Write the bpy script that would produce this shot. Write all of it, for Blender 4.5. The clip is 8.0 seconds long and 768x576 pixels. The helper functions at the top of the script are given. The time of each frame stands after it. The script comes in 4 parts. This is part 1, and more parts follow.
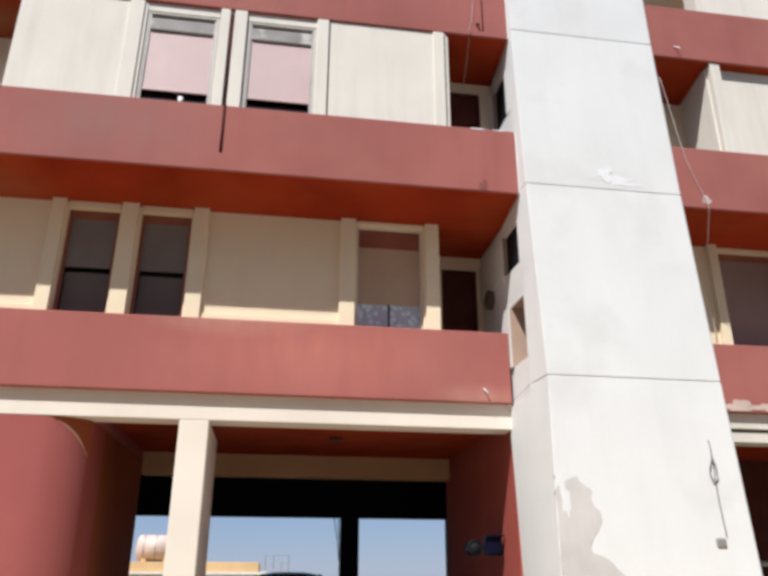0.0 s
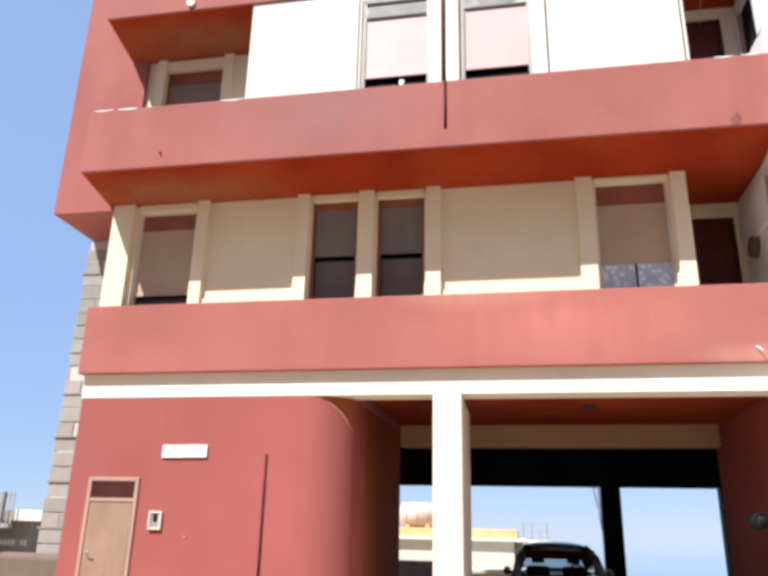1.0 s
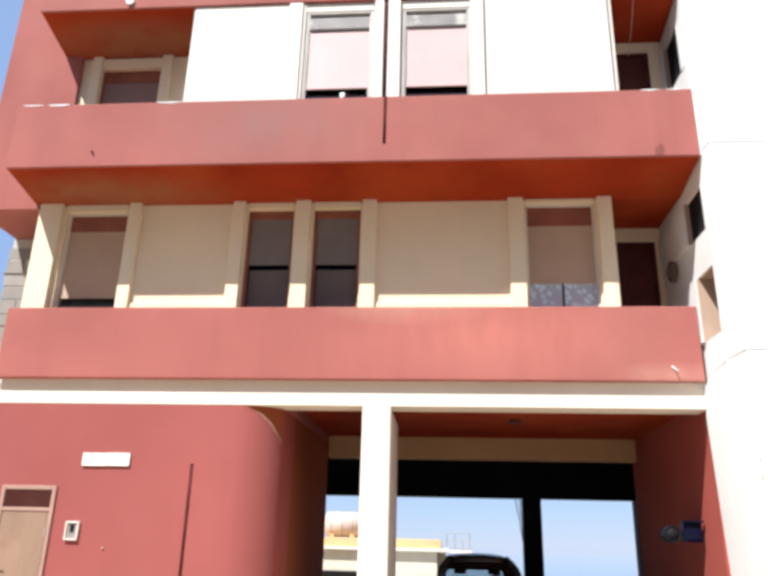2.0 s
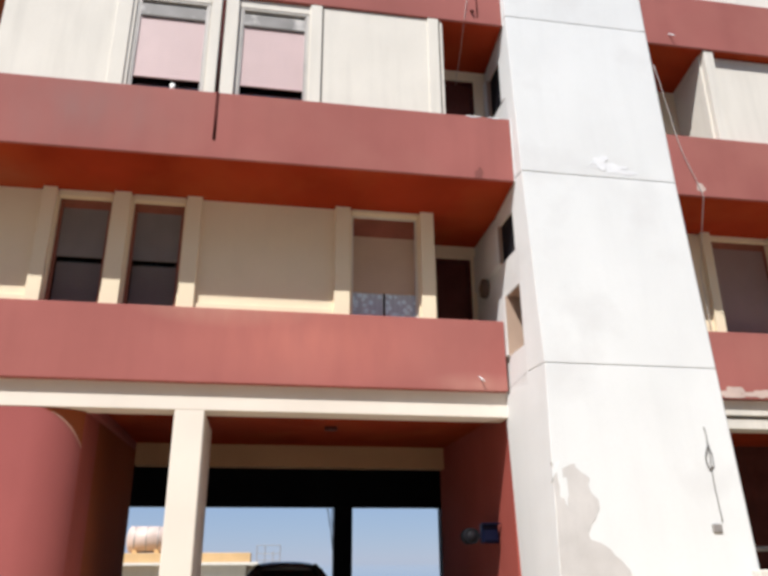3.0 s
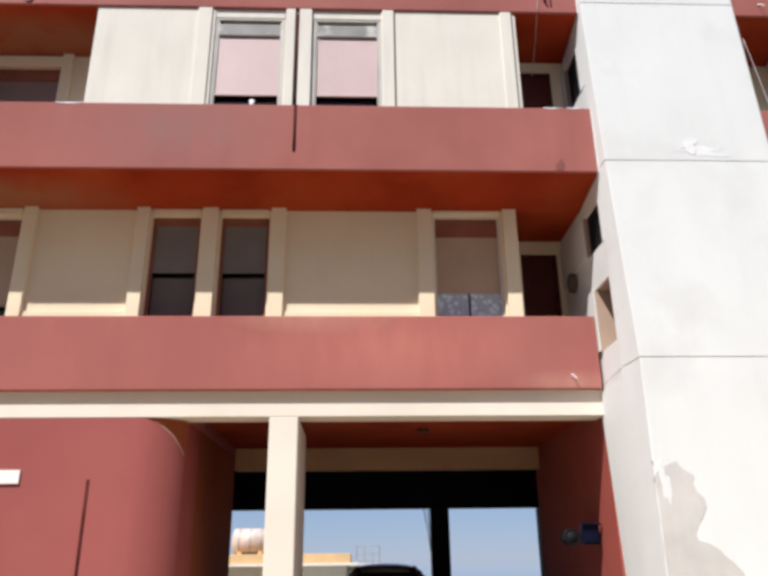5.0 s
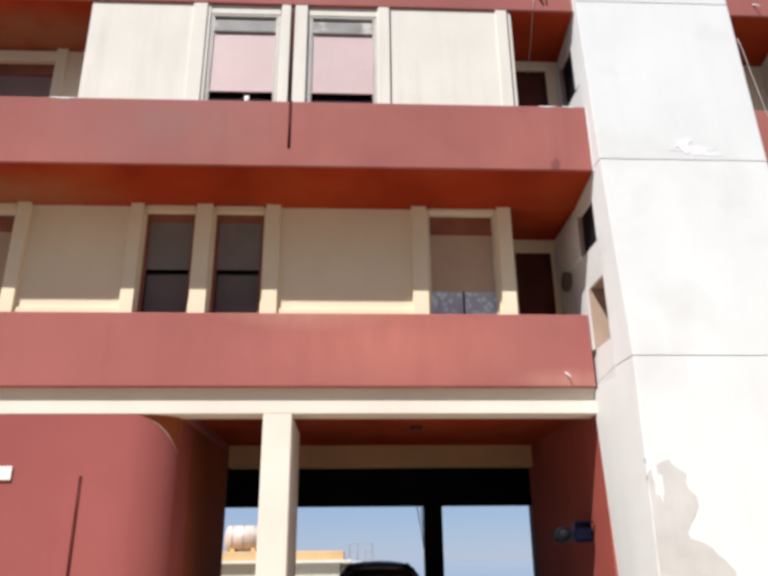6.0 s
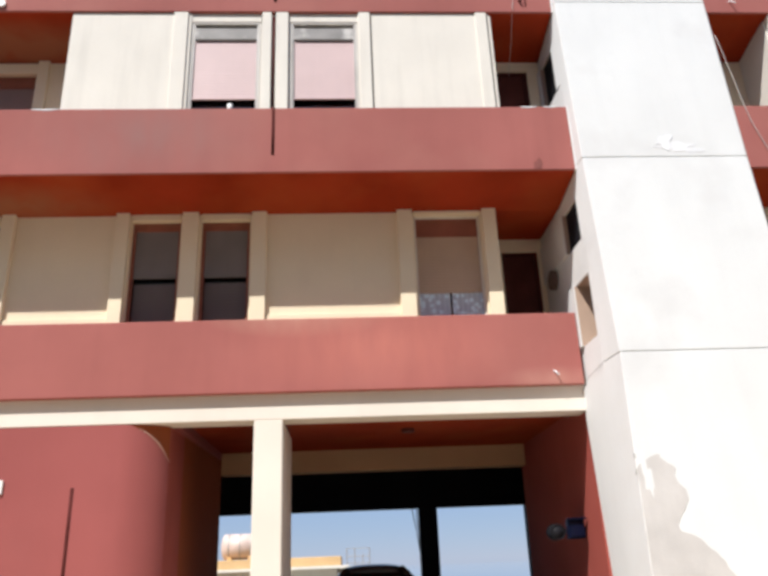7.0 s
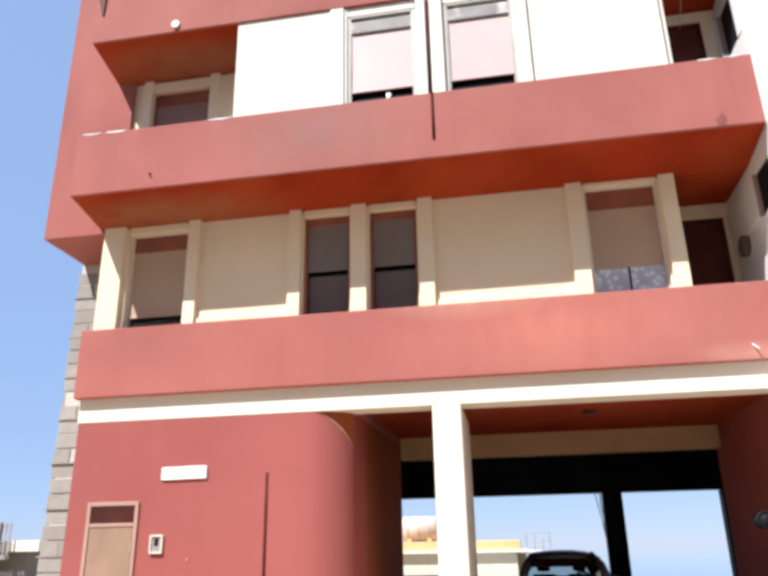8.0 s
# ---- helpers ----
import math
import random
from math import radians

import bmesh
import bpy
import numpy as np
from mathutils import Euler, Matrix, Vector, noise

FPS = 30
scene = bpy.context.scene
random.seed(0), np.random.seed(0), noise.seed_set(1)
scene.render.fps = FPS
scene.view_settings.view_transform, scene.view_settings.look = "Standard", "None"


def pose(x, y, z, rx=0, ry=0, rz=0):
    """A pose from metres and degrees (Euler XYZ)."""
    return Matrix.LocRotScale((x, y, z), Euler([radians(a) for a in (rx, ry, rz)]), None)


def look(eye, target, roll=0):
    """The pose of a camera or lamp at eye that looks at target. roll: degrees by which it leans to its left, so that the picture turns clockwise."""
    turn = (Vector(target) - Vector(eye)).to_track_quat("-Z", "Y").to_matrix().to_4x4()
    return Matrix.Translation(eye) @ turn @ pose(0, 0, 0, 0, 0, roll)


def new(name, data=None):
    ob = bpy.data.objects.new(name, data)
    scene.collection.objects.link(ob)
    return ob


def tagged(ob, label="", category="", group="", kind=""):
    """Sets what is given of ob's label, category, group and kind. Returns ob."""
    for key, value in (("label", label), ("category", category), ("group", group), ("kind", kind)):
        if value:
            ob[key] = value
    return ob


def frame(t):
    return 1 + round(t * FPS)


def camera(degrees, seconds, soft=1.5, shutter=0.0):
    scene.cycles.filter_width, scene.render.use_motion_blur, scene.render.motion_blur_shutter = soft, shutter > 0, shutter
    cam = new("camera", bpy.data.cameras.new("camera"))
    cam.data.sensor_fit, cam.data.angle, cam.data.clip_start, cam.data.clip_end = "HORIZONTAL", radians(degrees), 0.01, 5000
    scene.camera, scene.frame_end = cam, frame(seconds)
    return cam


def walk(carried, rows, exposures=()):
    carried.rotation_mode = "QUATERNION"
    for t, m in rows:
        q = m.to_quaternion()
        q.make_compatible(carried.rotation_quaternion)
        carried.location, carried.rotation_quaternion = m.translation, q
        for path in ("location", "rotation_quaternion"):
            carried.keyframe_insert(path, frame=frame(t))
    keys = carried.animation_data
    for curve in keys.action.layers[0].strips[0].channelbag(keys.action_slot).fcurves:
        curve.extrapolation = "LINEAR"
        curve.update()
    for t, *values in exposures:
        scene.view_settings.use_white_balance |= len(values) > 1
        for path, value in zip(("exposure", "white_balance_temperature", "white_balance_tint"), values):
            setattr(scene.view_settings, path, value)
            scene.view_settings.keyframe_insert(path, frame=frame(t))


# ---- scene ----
cam = camera(56.1, 8.0, soft=3.5)
EXPOSURES = [(0.0, -0.12), (0.5, 0.06), (1.0, 0.56), (1.2, 0.56), (2.3, 0.50), (2.5, 0.36), (3.0, -0.02), (3.5, -0.04), (4.0, -0.10), (4.5, -0.12), (5.0, -0.04), (6.5, 0.04), (7.0, 0.06), (7.5, 0.26), (8.0, 0.55)]
PATH = [
    (0, (0.391, -0.787, 1.275), (0.669, 1.054, 2.005), 0.2),
    (0.2, (0.349, -0.733, 1.279), (0.461, 1.143, 1.963), -1.9),
    (0.3, (0.328, -0.706, 1.281), (0.423, 1.178, 1.945), -1.8),
    (0.5, (0.293, -0.665, 1.289), (0.294, 1.233, 1.918), -1.8),
    (0.7, (0.285, -0.668, 1.308), (0.138, 1.218, 1.957), 0.2),
    (0.8, (0.281, -0.675, 1.319), (0.068, 1.205, 1.97), 0.6),
    (1, (0.247, -0.676, 1.344), (-0.103, 1.185, 1.986), 1.3),
    (1.2, (0.186, -0.689, 1.378), (-0.203, 1.162, 2.028), 0.1),
    (2.3, (0.254, -0.772, 1.374), (0.236, 1.103, 2.069), 1.4),
    (2.5, (0.257, -0.696, 1.327), (0.329, 1.166, 2.053), 0.7),
    (2.7, (0.263, -0.693, 1.298), (0.408, 1.17, 2.01), -0.3),
    (2.8, (0.266, -0.699, 1.286), (0.465, 1.162, 1.993), -0.3),
    (3, (0.275, -0.708, 1.271), (0.589, 1.137, 1.976), -0.4),
    (3.2, (0.292, -0.708, 1.278), (0.628, 1.133, 1.983), -1),
    (3.5, (0.318, -0.707, 1.299), (0.685, 1.133, 1.991), -0.7),
    (3.7, (0.325, -0.711, 1.298), (0.67, 1.135, 1.986), -1.3),
    (4, (0.326, -0.716, 1.293), (0.574, 1.14, 1.996), -2),
    (4.2, (0.318, -0.711, 1.294), (0.522, 1.149, 2), -1.9),
    (4.5, (0.302, -0.704, 1.3), (0.432, 1.158, 2.017), -1.5),
    (4.7, (0.299, -0.711, 1.307), (0.403, 1.155, 2.019), -1.2),
    (5, (0.299, -0.724, 1.316), (0.376, 1.146, 2.021), -0.7),
    (6.5, (0.299, -0.718, 1.306), (0.409, 1.156, 1.996), -0.9),
    (6.7, (0.322, -0.733, 1.3), (0.457, 1.146, 1.973), -1.7),
    (7, (0.361, -0.754, 1.287), (0.477, 1.113, 1.996), -2.4),
    (7.2, (0.361, -0.738, 1.281), (0.401, 1.138, 1.972), -1.9),
    (7.5, (0.331, -0.7, 1.279), (0.138, 1.179, 1.937), -1),
    (7.7, (0.284, -0.684, 1.29), (-0.023, 1.176, 1.958), -1),
    (8, (0.193, -0.663, 1.314), (-0.131, 1.189, 1.995), -1.1),
]
walk(cam, [(t, look(eye, target, roll)) for t, eye, target, roll in PATH], EXPOSURES)

# ---- world, sun ----
SUN_DIR = Vector((0.74, 1.0, -1.72)).normalized()
world = bpy.data.worlds.new("sky")
scene.world = world
world.use_nodes = True
wn = world.node_tree.nodes
wn.clear()
sky = wn.new("ShaderNodeTexSky")
sky.sky_type = "NISHITA"
sky.sun_disc = False
sky.sun_elevation = radians(54)
sky.sun_rotation = radians(216.5)
sky.dust_density = 0.0
sky.air_density = 1.0
sky.ozone_density = 2.5
sky.altitude = 300
bg = wn.new("ShaderNodeBackground")
bg.inputs["Strength"].default_value = 0.074
wo = wn.new("ShaderNodeOutputWorld")
tint = wn.new("ShaderNodeMix")
tint.data_type, tint.blend_type = "RGBA", "MIX"
tint.inputs["Factor"].default_value = 0.66
tint.inputs[7].default_value = (4.1, 6.0, 10.2, 1.0)
world.node_tree.links.new(sky.outputs[0], tint.inputs[6])
world.node_tree.links.new(tint.outputs[2], bg.inputs[0])
world.node_tree.links.new(bg.outputs[0], wo.inputs[0])
sun_data = bpy.data.lights.new("sun", "SUN")
sun_data.energy = 6.4
sun_data.angle = radians(0.6)
sun_data.color = (1.0, 0.965, 0.915)
sun = new("sun", sun_data)
sun.matrix_world = look((-8, -10, 20), Vector((-8, -10, 20)) + SUN_DIR)


# ---- materials ----
def rgba(c):
    return (c[0], c[1], c[2], 1.0)


def surface(name, colour, rough=0.85, vary=0.18, streak=0.12, scale=1.0, bump=0.25, grain=60.0, metal=0.0, spots=None, per_piece=0.0):
    """A weathered surface: broad blotches, run-down streaks, fine grain with relief, and optional spots of another colour."""
    m = bpy.data.materials.new(name)
    m.use_nodes = True
    t = m.node_tree
    n, ln = t.nodes, t.links
    b = n["Principled BSDF"]
    b.inputs["Roughness"].default_value = rough
    b.inputs["Metallic"].default_value = metal
    co = n.new("ShaderNodeTexCoord")

    def noise_at(sc, stretch=(1, 1, 1), detail=5.0):
        mp = n.new("ShaderNodeMapping")
        mp.inputs["Scale"].default_value = stretch
        ln.new(co.outputs["Object"], mp.inputs["Vector"])
        tx = n.new("ShaderNodeTexNoise")
        tx.inputs["Scale"].default_value = sc
        tx.inputs["Detail"].default_value = detail
        ln.new(mp.outputs[0], tx.inputs["Vector"])
        return tx.outputs["Fac"]

    def mix(fac, a, c, kind="MIX"):
        mx = n.new("ShaderNodeMix")
        mx.data_type, mx.blend_type = "RGBA", kind
        ln.new(fac, mx.inputs["Factor"])
        for s, v in ((6, a), (7, c)):
            if isinstance(v, tuple):
                mx.inputs[s].default_value = v
            else:
                ln.new(v, mx.inputs[s])
        return mx.outputs[2]

    def ramp(fac, lo, hi):
        r = n.new("ShaderNodeMapRange")
        r.inputs["From Min"].default_value, r.inputs["From Max"].default_value = lo, hi
        ln.new(fac, r.inputs["Value"])
        return r.outputs[0]

    dark = rgba([v * (1 - vary) for v in colour])
    light = rgba([min(1, v * (1 + vary * 0.7) + 0.02 * vary) for v in colour])
    c = mix(ramp(noise_at(0.9 * scale), 0.3, 0.7), dark, light)
    if streak:
        s = ramp(noise_at(2.2 * scale, (2.2, 2.2, 0.22)), 0.48, 0.75)
        sc = n.new("ShaderNodeMath")
        sc.operation = "MULTIPLY"
        sc.inputs[1].default_value = streak
        ln.new(s, sc.inputs[0])
        c = mix(sc.outputs[0], c, rgba([v * 0.55 for v in colour]))
    if spots:
        sp = ramp(noise_at(spots[1], (1, 1, 1), 8.0), spots[2], spots[2] + (spots[3] if len(spots) > 3 else 0.05))
        c = mix(sp, c, rgba(spots[0]))
    if per_piece:
        oi = n.new("ShaderNodeObjectInfo")
        pm = n.new("ShaderNodeMath")
        pm.operation = "MULTIPLY"
        pm.inputs[1].default_value = per_piece
        ln.new(oi.outputs["Random"], pm.inputs[0])
        c = mix(pm.outputs[0], c, rgba([v * 0.45 for v in colour]))
    g = noise_at(grain, (1, 1, 1), 3.0)
    gm = ramp(g, 0.2, 0.8)
    gs = n.new("ShaderNodeMath")
    gs.operation = "MULTIPLY"
    gs.inputs[1].default_value = 0.14
    ln.new(gm, gs.inputs[0])
    c = mix(gs.outputs[0], c, rgba([v * 0.6 for v in colour]))
    ln.new(c, b.inputs["Base Color"])
    bp = n.new("ShaderNodeBump")
    bp.inputs["Strength"].default_value = bump
    bp.inputs["Distance"].default_value = 0.004
    ln.new(g, bp.inputs["Height"])
    ln.new(bp.outputs[0], b.inputs["Normal"])
    return m


def glass(name, tint=(0.9, 0.95, 0.95)):
    m = bpy.data.materials.new(name)
    m.use_nodes = True
    n, ln = m.node_tree.nodes, m.node_tree.links
    out = n["Material Output"]
    tr = n.new("ShaderNodeBsdfTransparent")
    tr.inputs[0].default_value = rgba(tint)
    gl = n.new("ShaderNodeBsdfGlossy")
    gl.inputs["Roughness"].default_value = 0.03
    fr = n.new("ShaderNodeFresnel")
    fr.inputs["IOR"].default_value = 1.45
    mx = n.new("ShaderNodeMixShader")
    ln.new(fr.outputs[0], mx.inputs[0])
    ln.new(tr.outputs[0], mx.inputs[1])
    ln.new(gl.outputs[0], mx.inputs[2])
    ln.new(mx.outputs[0], out.inputs[0])
    return m


def gloss(name, colour, rough=0.3, metal=0.0):
    m = surface(name, colour, rough, 0.08, 0.05, 1.0, 0.03, 40.0, metal)
    return m


RED = surface("red_masonry_paint", (0.365, 0.130, 0.116), 0.8, 0.12, 0.16, 0.7, 0.3, 70.0, 0.0, ((0.40, 0.165, 0.14), 0.5, 0.50, 0.3))
RED_BAND = surface("rubbed_red_band_paint", (0.385, 0.134, 0.12), 0.8, 0.11, 0.16, 0.7, 0.3, 70.0, 0.0, ((0.41, 0.165, 0.145), 0.5, 0.52, 0.3))
RED_WALL = surface("red_wall_paint", (0.335, 0.098, 0.093), 0.75, 0.10, 0.10, 0.6, 0.3, 70.0, 0.0, ((0.32, 0.105, 0.10), 0.45, 0.5, 0.3))
# Red soffit paint, its base deepened to carry shade under balconies and ceilings.
SOFFIT = surface("red_soffit_with_shade", (0.32, 0.036, 0.010), 0.85, 0.22, 0.0, 1.0, 0.3, 60.0, 0.0, ((0.36, 0.065, 0.02), 0.7, 0.5, 0.25))
# Pale colour for the rim painted along the beam's shadow.
SHADOW_RIM = surface("pale_shadow_rim", (0.60, 0.36, 0.28), 0.85, 0.1, 0.0, 2.0, 0.3)


def stain(m, centre, reach, colour, depth, scale=2.5):
    """Adds a washed-out patch with an uneven edge to a paint, round a place on the wall."""
    n, ln = m.node_tree.nodes, m.node_tree.links
    b = n["Principled BSDF"]
    co = n.new("ShaderNodeTexCoord")
    mp = n.new("ShaderNodeMapping")
    mp.vector_type = "TEXTURE"
    mp.inputs["Location"].default_value = centre
    mp.inputs["Scale"].default_value = reach
    ln.new(co.outputs["Object"], mp.inputs["Vector"])
    gr = n.new("ShaderNodeTexGradient")
    gr.gradient_type = "SPHERICAL"
    ln.new(mp.outputs[0], gr.inputs["Vector"])
    st = n.new("ShaderNodeMapping")
    st.inputs["Scale"].default_value = (1.6, 1.6, 0.5)
    ln.new(co.outputs["Object"], st.inputs["Vector"])
    no = n.new("ShaderNodeTexNoise")
    no.inputs["Scale"].default_value = scale
    no.inputs["Detail"].default_value = 6.0
    ln.new(st.outputs[0], no.inputs["Vector"])
    mu = n.new("ShaderNodeMath")
    mu.operation = "MULTIPLY"
    ln.new(gr.outputs["Fac"], mu.inputs[0])
    ln.new(no.outputs["Fac"], mu.inputs[1])
    sc = n.new("ShaderNodeMath")
    sc.operation = "MULTIPLY"
    sc.use_clamp = True
    sc.inputs[1].default_value = depth
    ln.new(mu.outputs[0], sc.inputs[0])
    mx = n.new("ShaderNodeMix")
    mx.data_type = "RGBA"
    mx.inputs[7].default_value = rgba(colour)
    ln.new(sc.outputs[0], mx.inputs["Factor"])
    ln.new(b.inputs["Base Color"].links[0].from_socket, mx.inputs[6])
    ln.new(mx.outputs[2], b.inputs["Base Color"])


# rubbed and sun-bleached places of the first band
stain(RED_BAND, (-0.3, 9.7, 4.85), (1.5, 1.0, 0.38), (0.62, 0.40, 0.30), 0.9, 4.0)
stain(RED_BAND, (0.9, 9.7, 4.35), (2.4, 1.0, 0.8), (0.52, 0.185, 0.15), 1.3)
stain(RED_BAND, (3.5, 9.7, 3.75), (0.9, 1.0, 0.22), (0.50, 0.27, 0.22), 1.0)
stain(RED, (-2.6, 8.9, 7.5), (2.2, 1.0, 1.0), (0.30, 0.155, 0.145), 1.3)
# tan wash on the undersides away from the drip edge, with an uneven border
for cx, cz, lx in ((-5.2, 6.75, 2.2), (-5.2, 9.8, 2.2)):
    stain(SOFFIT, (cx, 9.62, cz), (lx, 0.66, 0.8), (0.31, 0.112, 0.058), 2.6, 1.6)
CREAM_PALE = surface("pale_cream_paint", (0.80, 0.735, 0.655), 0.85, 0.06, 0.06, 0.8, 0.3, 60.0)
# Red-brown that paints the beam's shadow and the shade along the passage wall.
PASSAGE_SHADE = surface("red_brown_passage_shade", (0.28, 0.075, 0.03), 0.85, 0.10, 0.10, 0.8, 0.3, 60.0)
# Copy of the red wall paint, deepened to carry the passage's shade.
PASSAGE_RED = surface("shade_deepened_passage_red", (0.33, 0.080, 0.064), 0.8, 0.12, 0.1, 0.8, 0.3, 60.0)
FRAME_GREY = surface("weathered_grey_frame", (0.52, 0.50, 0.47), 0.6, 0.12, 0.2, 3.0, 0.1)
# Cream beam tinted ochre to carry red light bounced off the walls.
BOUNCE_CREAM = surface("bounce_tinted_beam", (0.50, 0.33, 0.20), 0.85, 0.08, 0.06, 0.8, 0.3, 60.0)
CREAM = surface("cream_plaster", (0.84, 0.73, 0.54), 0.85, 0.06, 0.05, 0.8, 0.3, 60.0)
PALE = surface("pale_panel_plaster", (0.75, 0.715, 0.65), 0.85, 0.06, 0.22, 1.0, 0.3, 60.0)
WHITE = surface("white_tower_plaster", (0.735, 0.748, 0.748), 0.85, 0.045, 0.07, 0.8, 0.35, 50.0, 0.0, ((0.67, 0.675, 0.675), 0.8, 0.55, 0.15))
PEELED = surface("bare_grey_render", (0.575, 0.555, 0.54), 0.95, 0.12, 0.1, 2.5, 0.6, 50.0)
FLAKE = surface("flaked_white_paint", (0.80, 0.81, 0.83), 0.8, 0.08, 0.1, 4.0, 0.4, 50.0)
GROOVE = surface("dark_joint", (0.12, 0.10, 0.09), 0.95, 0.2, 0.0, 3.0, 0.2)
PIPE = surface("rusty_brown_pipe", (0.075, 0.016, 0.014), 0.95, 0.25, 0.2, 3.0, 0.3)
# Near-black that stands in for shade inside rooms and the rear bay.
DARK = surface("near_black_interior_shade", (0.012, 0.010, 0.010), 0.9, 0.2, 0.0, 1.0, 0.2)
# Near-black for dark frames, and for shade on the rear beam and columns.
NAVY = surface("near_black_frame_and_shade", (0.011, 0.011, 0.015), 0.6, 0.2, 0.0, 1.0, 0.2)
SHUTTER_PINK = surface("faded_pink_roller_slats", (0.62, 0.465, 0.465), 0.55, 0.06, 0.06, 1.5, 0.1, 80.0)
SHUTTER_TAN = surface("tan_roller_slats", (0.50, 0.37, 0.27), 0.6, 0.08, 0.08, 1.5, 0.1, 80.0)
SHUTTER_BROWN = surface("grey_brown_roller_slats", (0.29, 0.20, 0.185), 0.6, 0.12, 0.1, 1.5, 0.1, 80.0)
SHUTTER_DARK = surface("dark_brown_roller_slats", (0.205, 0.185, 0.18), 0.6, 0.12, 0.1, 1.5, 0.1, 80.0)
SHUTTER_LOW = surface("dim_brown_blind_slats", (0.15, 0.125, 0.12), 0.6, 0.12, 0.1, 1.5, 0.1, 80.0)
WOOD_BROWN = surface("red_brown_wood", (0.27, 0.085, 0.05), 0.55, 0.2, 0.2, 3.0, 0.2, 80.0)
WOOD_DARK = surface("dark_maroon_wood", (0.09, 0.025, 0.02), 0.55, 0.2, 0.2, 3.0, 0.2, 80.0)
METAL_GREY = surface("weathered_grey_metal", (0.36, 0.34, 0.33), 0.5, 0.15, 0.2, 4.0, 0.1, 80.0, 0.3)
FRAME_WHITE = surface("off_white_frame", (0.72, 0.69, 0.63), 0.6, 0.08, 0.15, 3.0, 0.1)
DOOR_TAN = surface("tan_metal_door", (0.31, 0.20, 0.145), 0.55, 0.16, 0.4, 1.5, 0.1, 60.0, 0.0, ((0.26, 0.15, 0.10), 2.0, 0.56, 0.25))
DOOR_PINK = surface("pale_pink_door_frame", (0.42, 0.26, 0.215), 0.6, 0.12, 0.2, 2.0, 0.1)
BLOCK = surface("grey_concrete_block", (0.36, 0.335, 0.315), 0.95, 0.14, 0.0, 4.0, 0.7, 60.0, 0.0, None, 0.35)
MORTAR = surface("mortar", (0.54, 0.51, 0.48), 0.95, 0.1, 0.0, 4.0, 0.5)
PLAQUE = surface("white_sign_board", (0.86, 0.86, 0.85), 0.5, 0.03, 0.0, 2.0, 0.05)
ASPHALT = surface("pale_dusty_concrete", (0.45, 0.35, 0.235), 0.95, 0.2, 0.0, 0.5, 0.5, 40.0)
# Dark colour for unseen floors that cut light bounced into passage and garage.
DARK_FLOOR = surface("dark_bounce_cut_floor", (0.05, 0.045, 0.04), 0.9, 0.2, 0.0, 1.0, 0.4)
BOX_GREY = surface("grimy_grey_metal", (0.25, 0.24, 0.235), 0.6, 0.2, 0.1, 3.0, 0.1, 60.0, 0.0, ((0.55, 0.53, 0.51), 3.0, 0.56, 0.1))
LINING = surface("beige_brown_lining", (0.42, 0.30, 0.23), 0.8, 0.12, 0.1, 2.0, 0.2)
TOWER_JOINT = surface("grey_joint_filler", (0.30, 0.285, 0.27), 0.95, 0.15, 0.0, 3.0, 0.2)
SCRAPE = surface("scraped_pink_plaster", (0.60, 0.47, 0.42), 0.9, 0.15, 0.1, 3.0, 0.4)
STAIN = surface("dark_water_stain", (0.24, 0.075, 0.065), 0.9, 0.15, 0.1, 3.0, 0.2)
BROWN_PLASTER = surface("brown_grey_plaster", (0.15, 0.105, 0.085), 0.9, 0.15, 0.15, 1.0, 0.4)
GREY_WALL = surface("dull_grey_render", (0.17, 0.165, 0.165), 0.9, 0.12, 0.15, 0.8, 0.4)
SIDE_SHADE = surface("shade_brown_side_wall", (0.30, 0.25, 0.18), 0.95, 0.25, 0.0, 0.1, 0.5, 10.0)
ORANGE = surface("orange_roof_coating", (0.66, 0.44, 0.22), 0.8, 0.12, 0.1, 1.0, 0.3)
STUCCO = surface("greyish_stucco", (0.60, 0.57, 0.50), 0.9, 0.1, 0.2, 0.7, 0.4)
TANK = surface("rusty_white_tank_paint", (0.66, 0.52, 0.46), 0.55, 0.25, 0.35, 1.6, 0.2, 60.0, 0.0, ((0.30, 0.10, 0.06), 1.4, 0.6))
CARPAINT = gloss("dark_grey_car_paint", (0.035, 0.036, 0.038), 0.25, 0.2)
SILVER = gloss("silver_rims_and_bonnet_glare", (0.55, 0.57, 0.58), 0.28, 0.6)
RUBBER = surface("black_rubber", (0.02, 0.02, 0.02), 0.8, 0.1, 0.0)
SEAT = surface("dark_seat_cloth", (0.03, 0.03, 0.035), 0.9, 0.1, 0.0)
GLASS = glass("window_glass")
CAR_GLASS = glass("car_glass", (0.62, 0.68, 0.68))
BLUE_LAMP = gloss("dark_blue_enamel", (0.004, 0.006, 0.022), 0.35)
CABLE = surface("pale_cable_sheath", (0.55, 0.52, 0.50), 0.6, 0.1, 0.0)
DARKCABLE = surface("dark_cable_sheath", (0.17, 0.16, 0.155), 0.6, 0.1, 0.0)


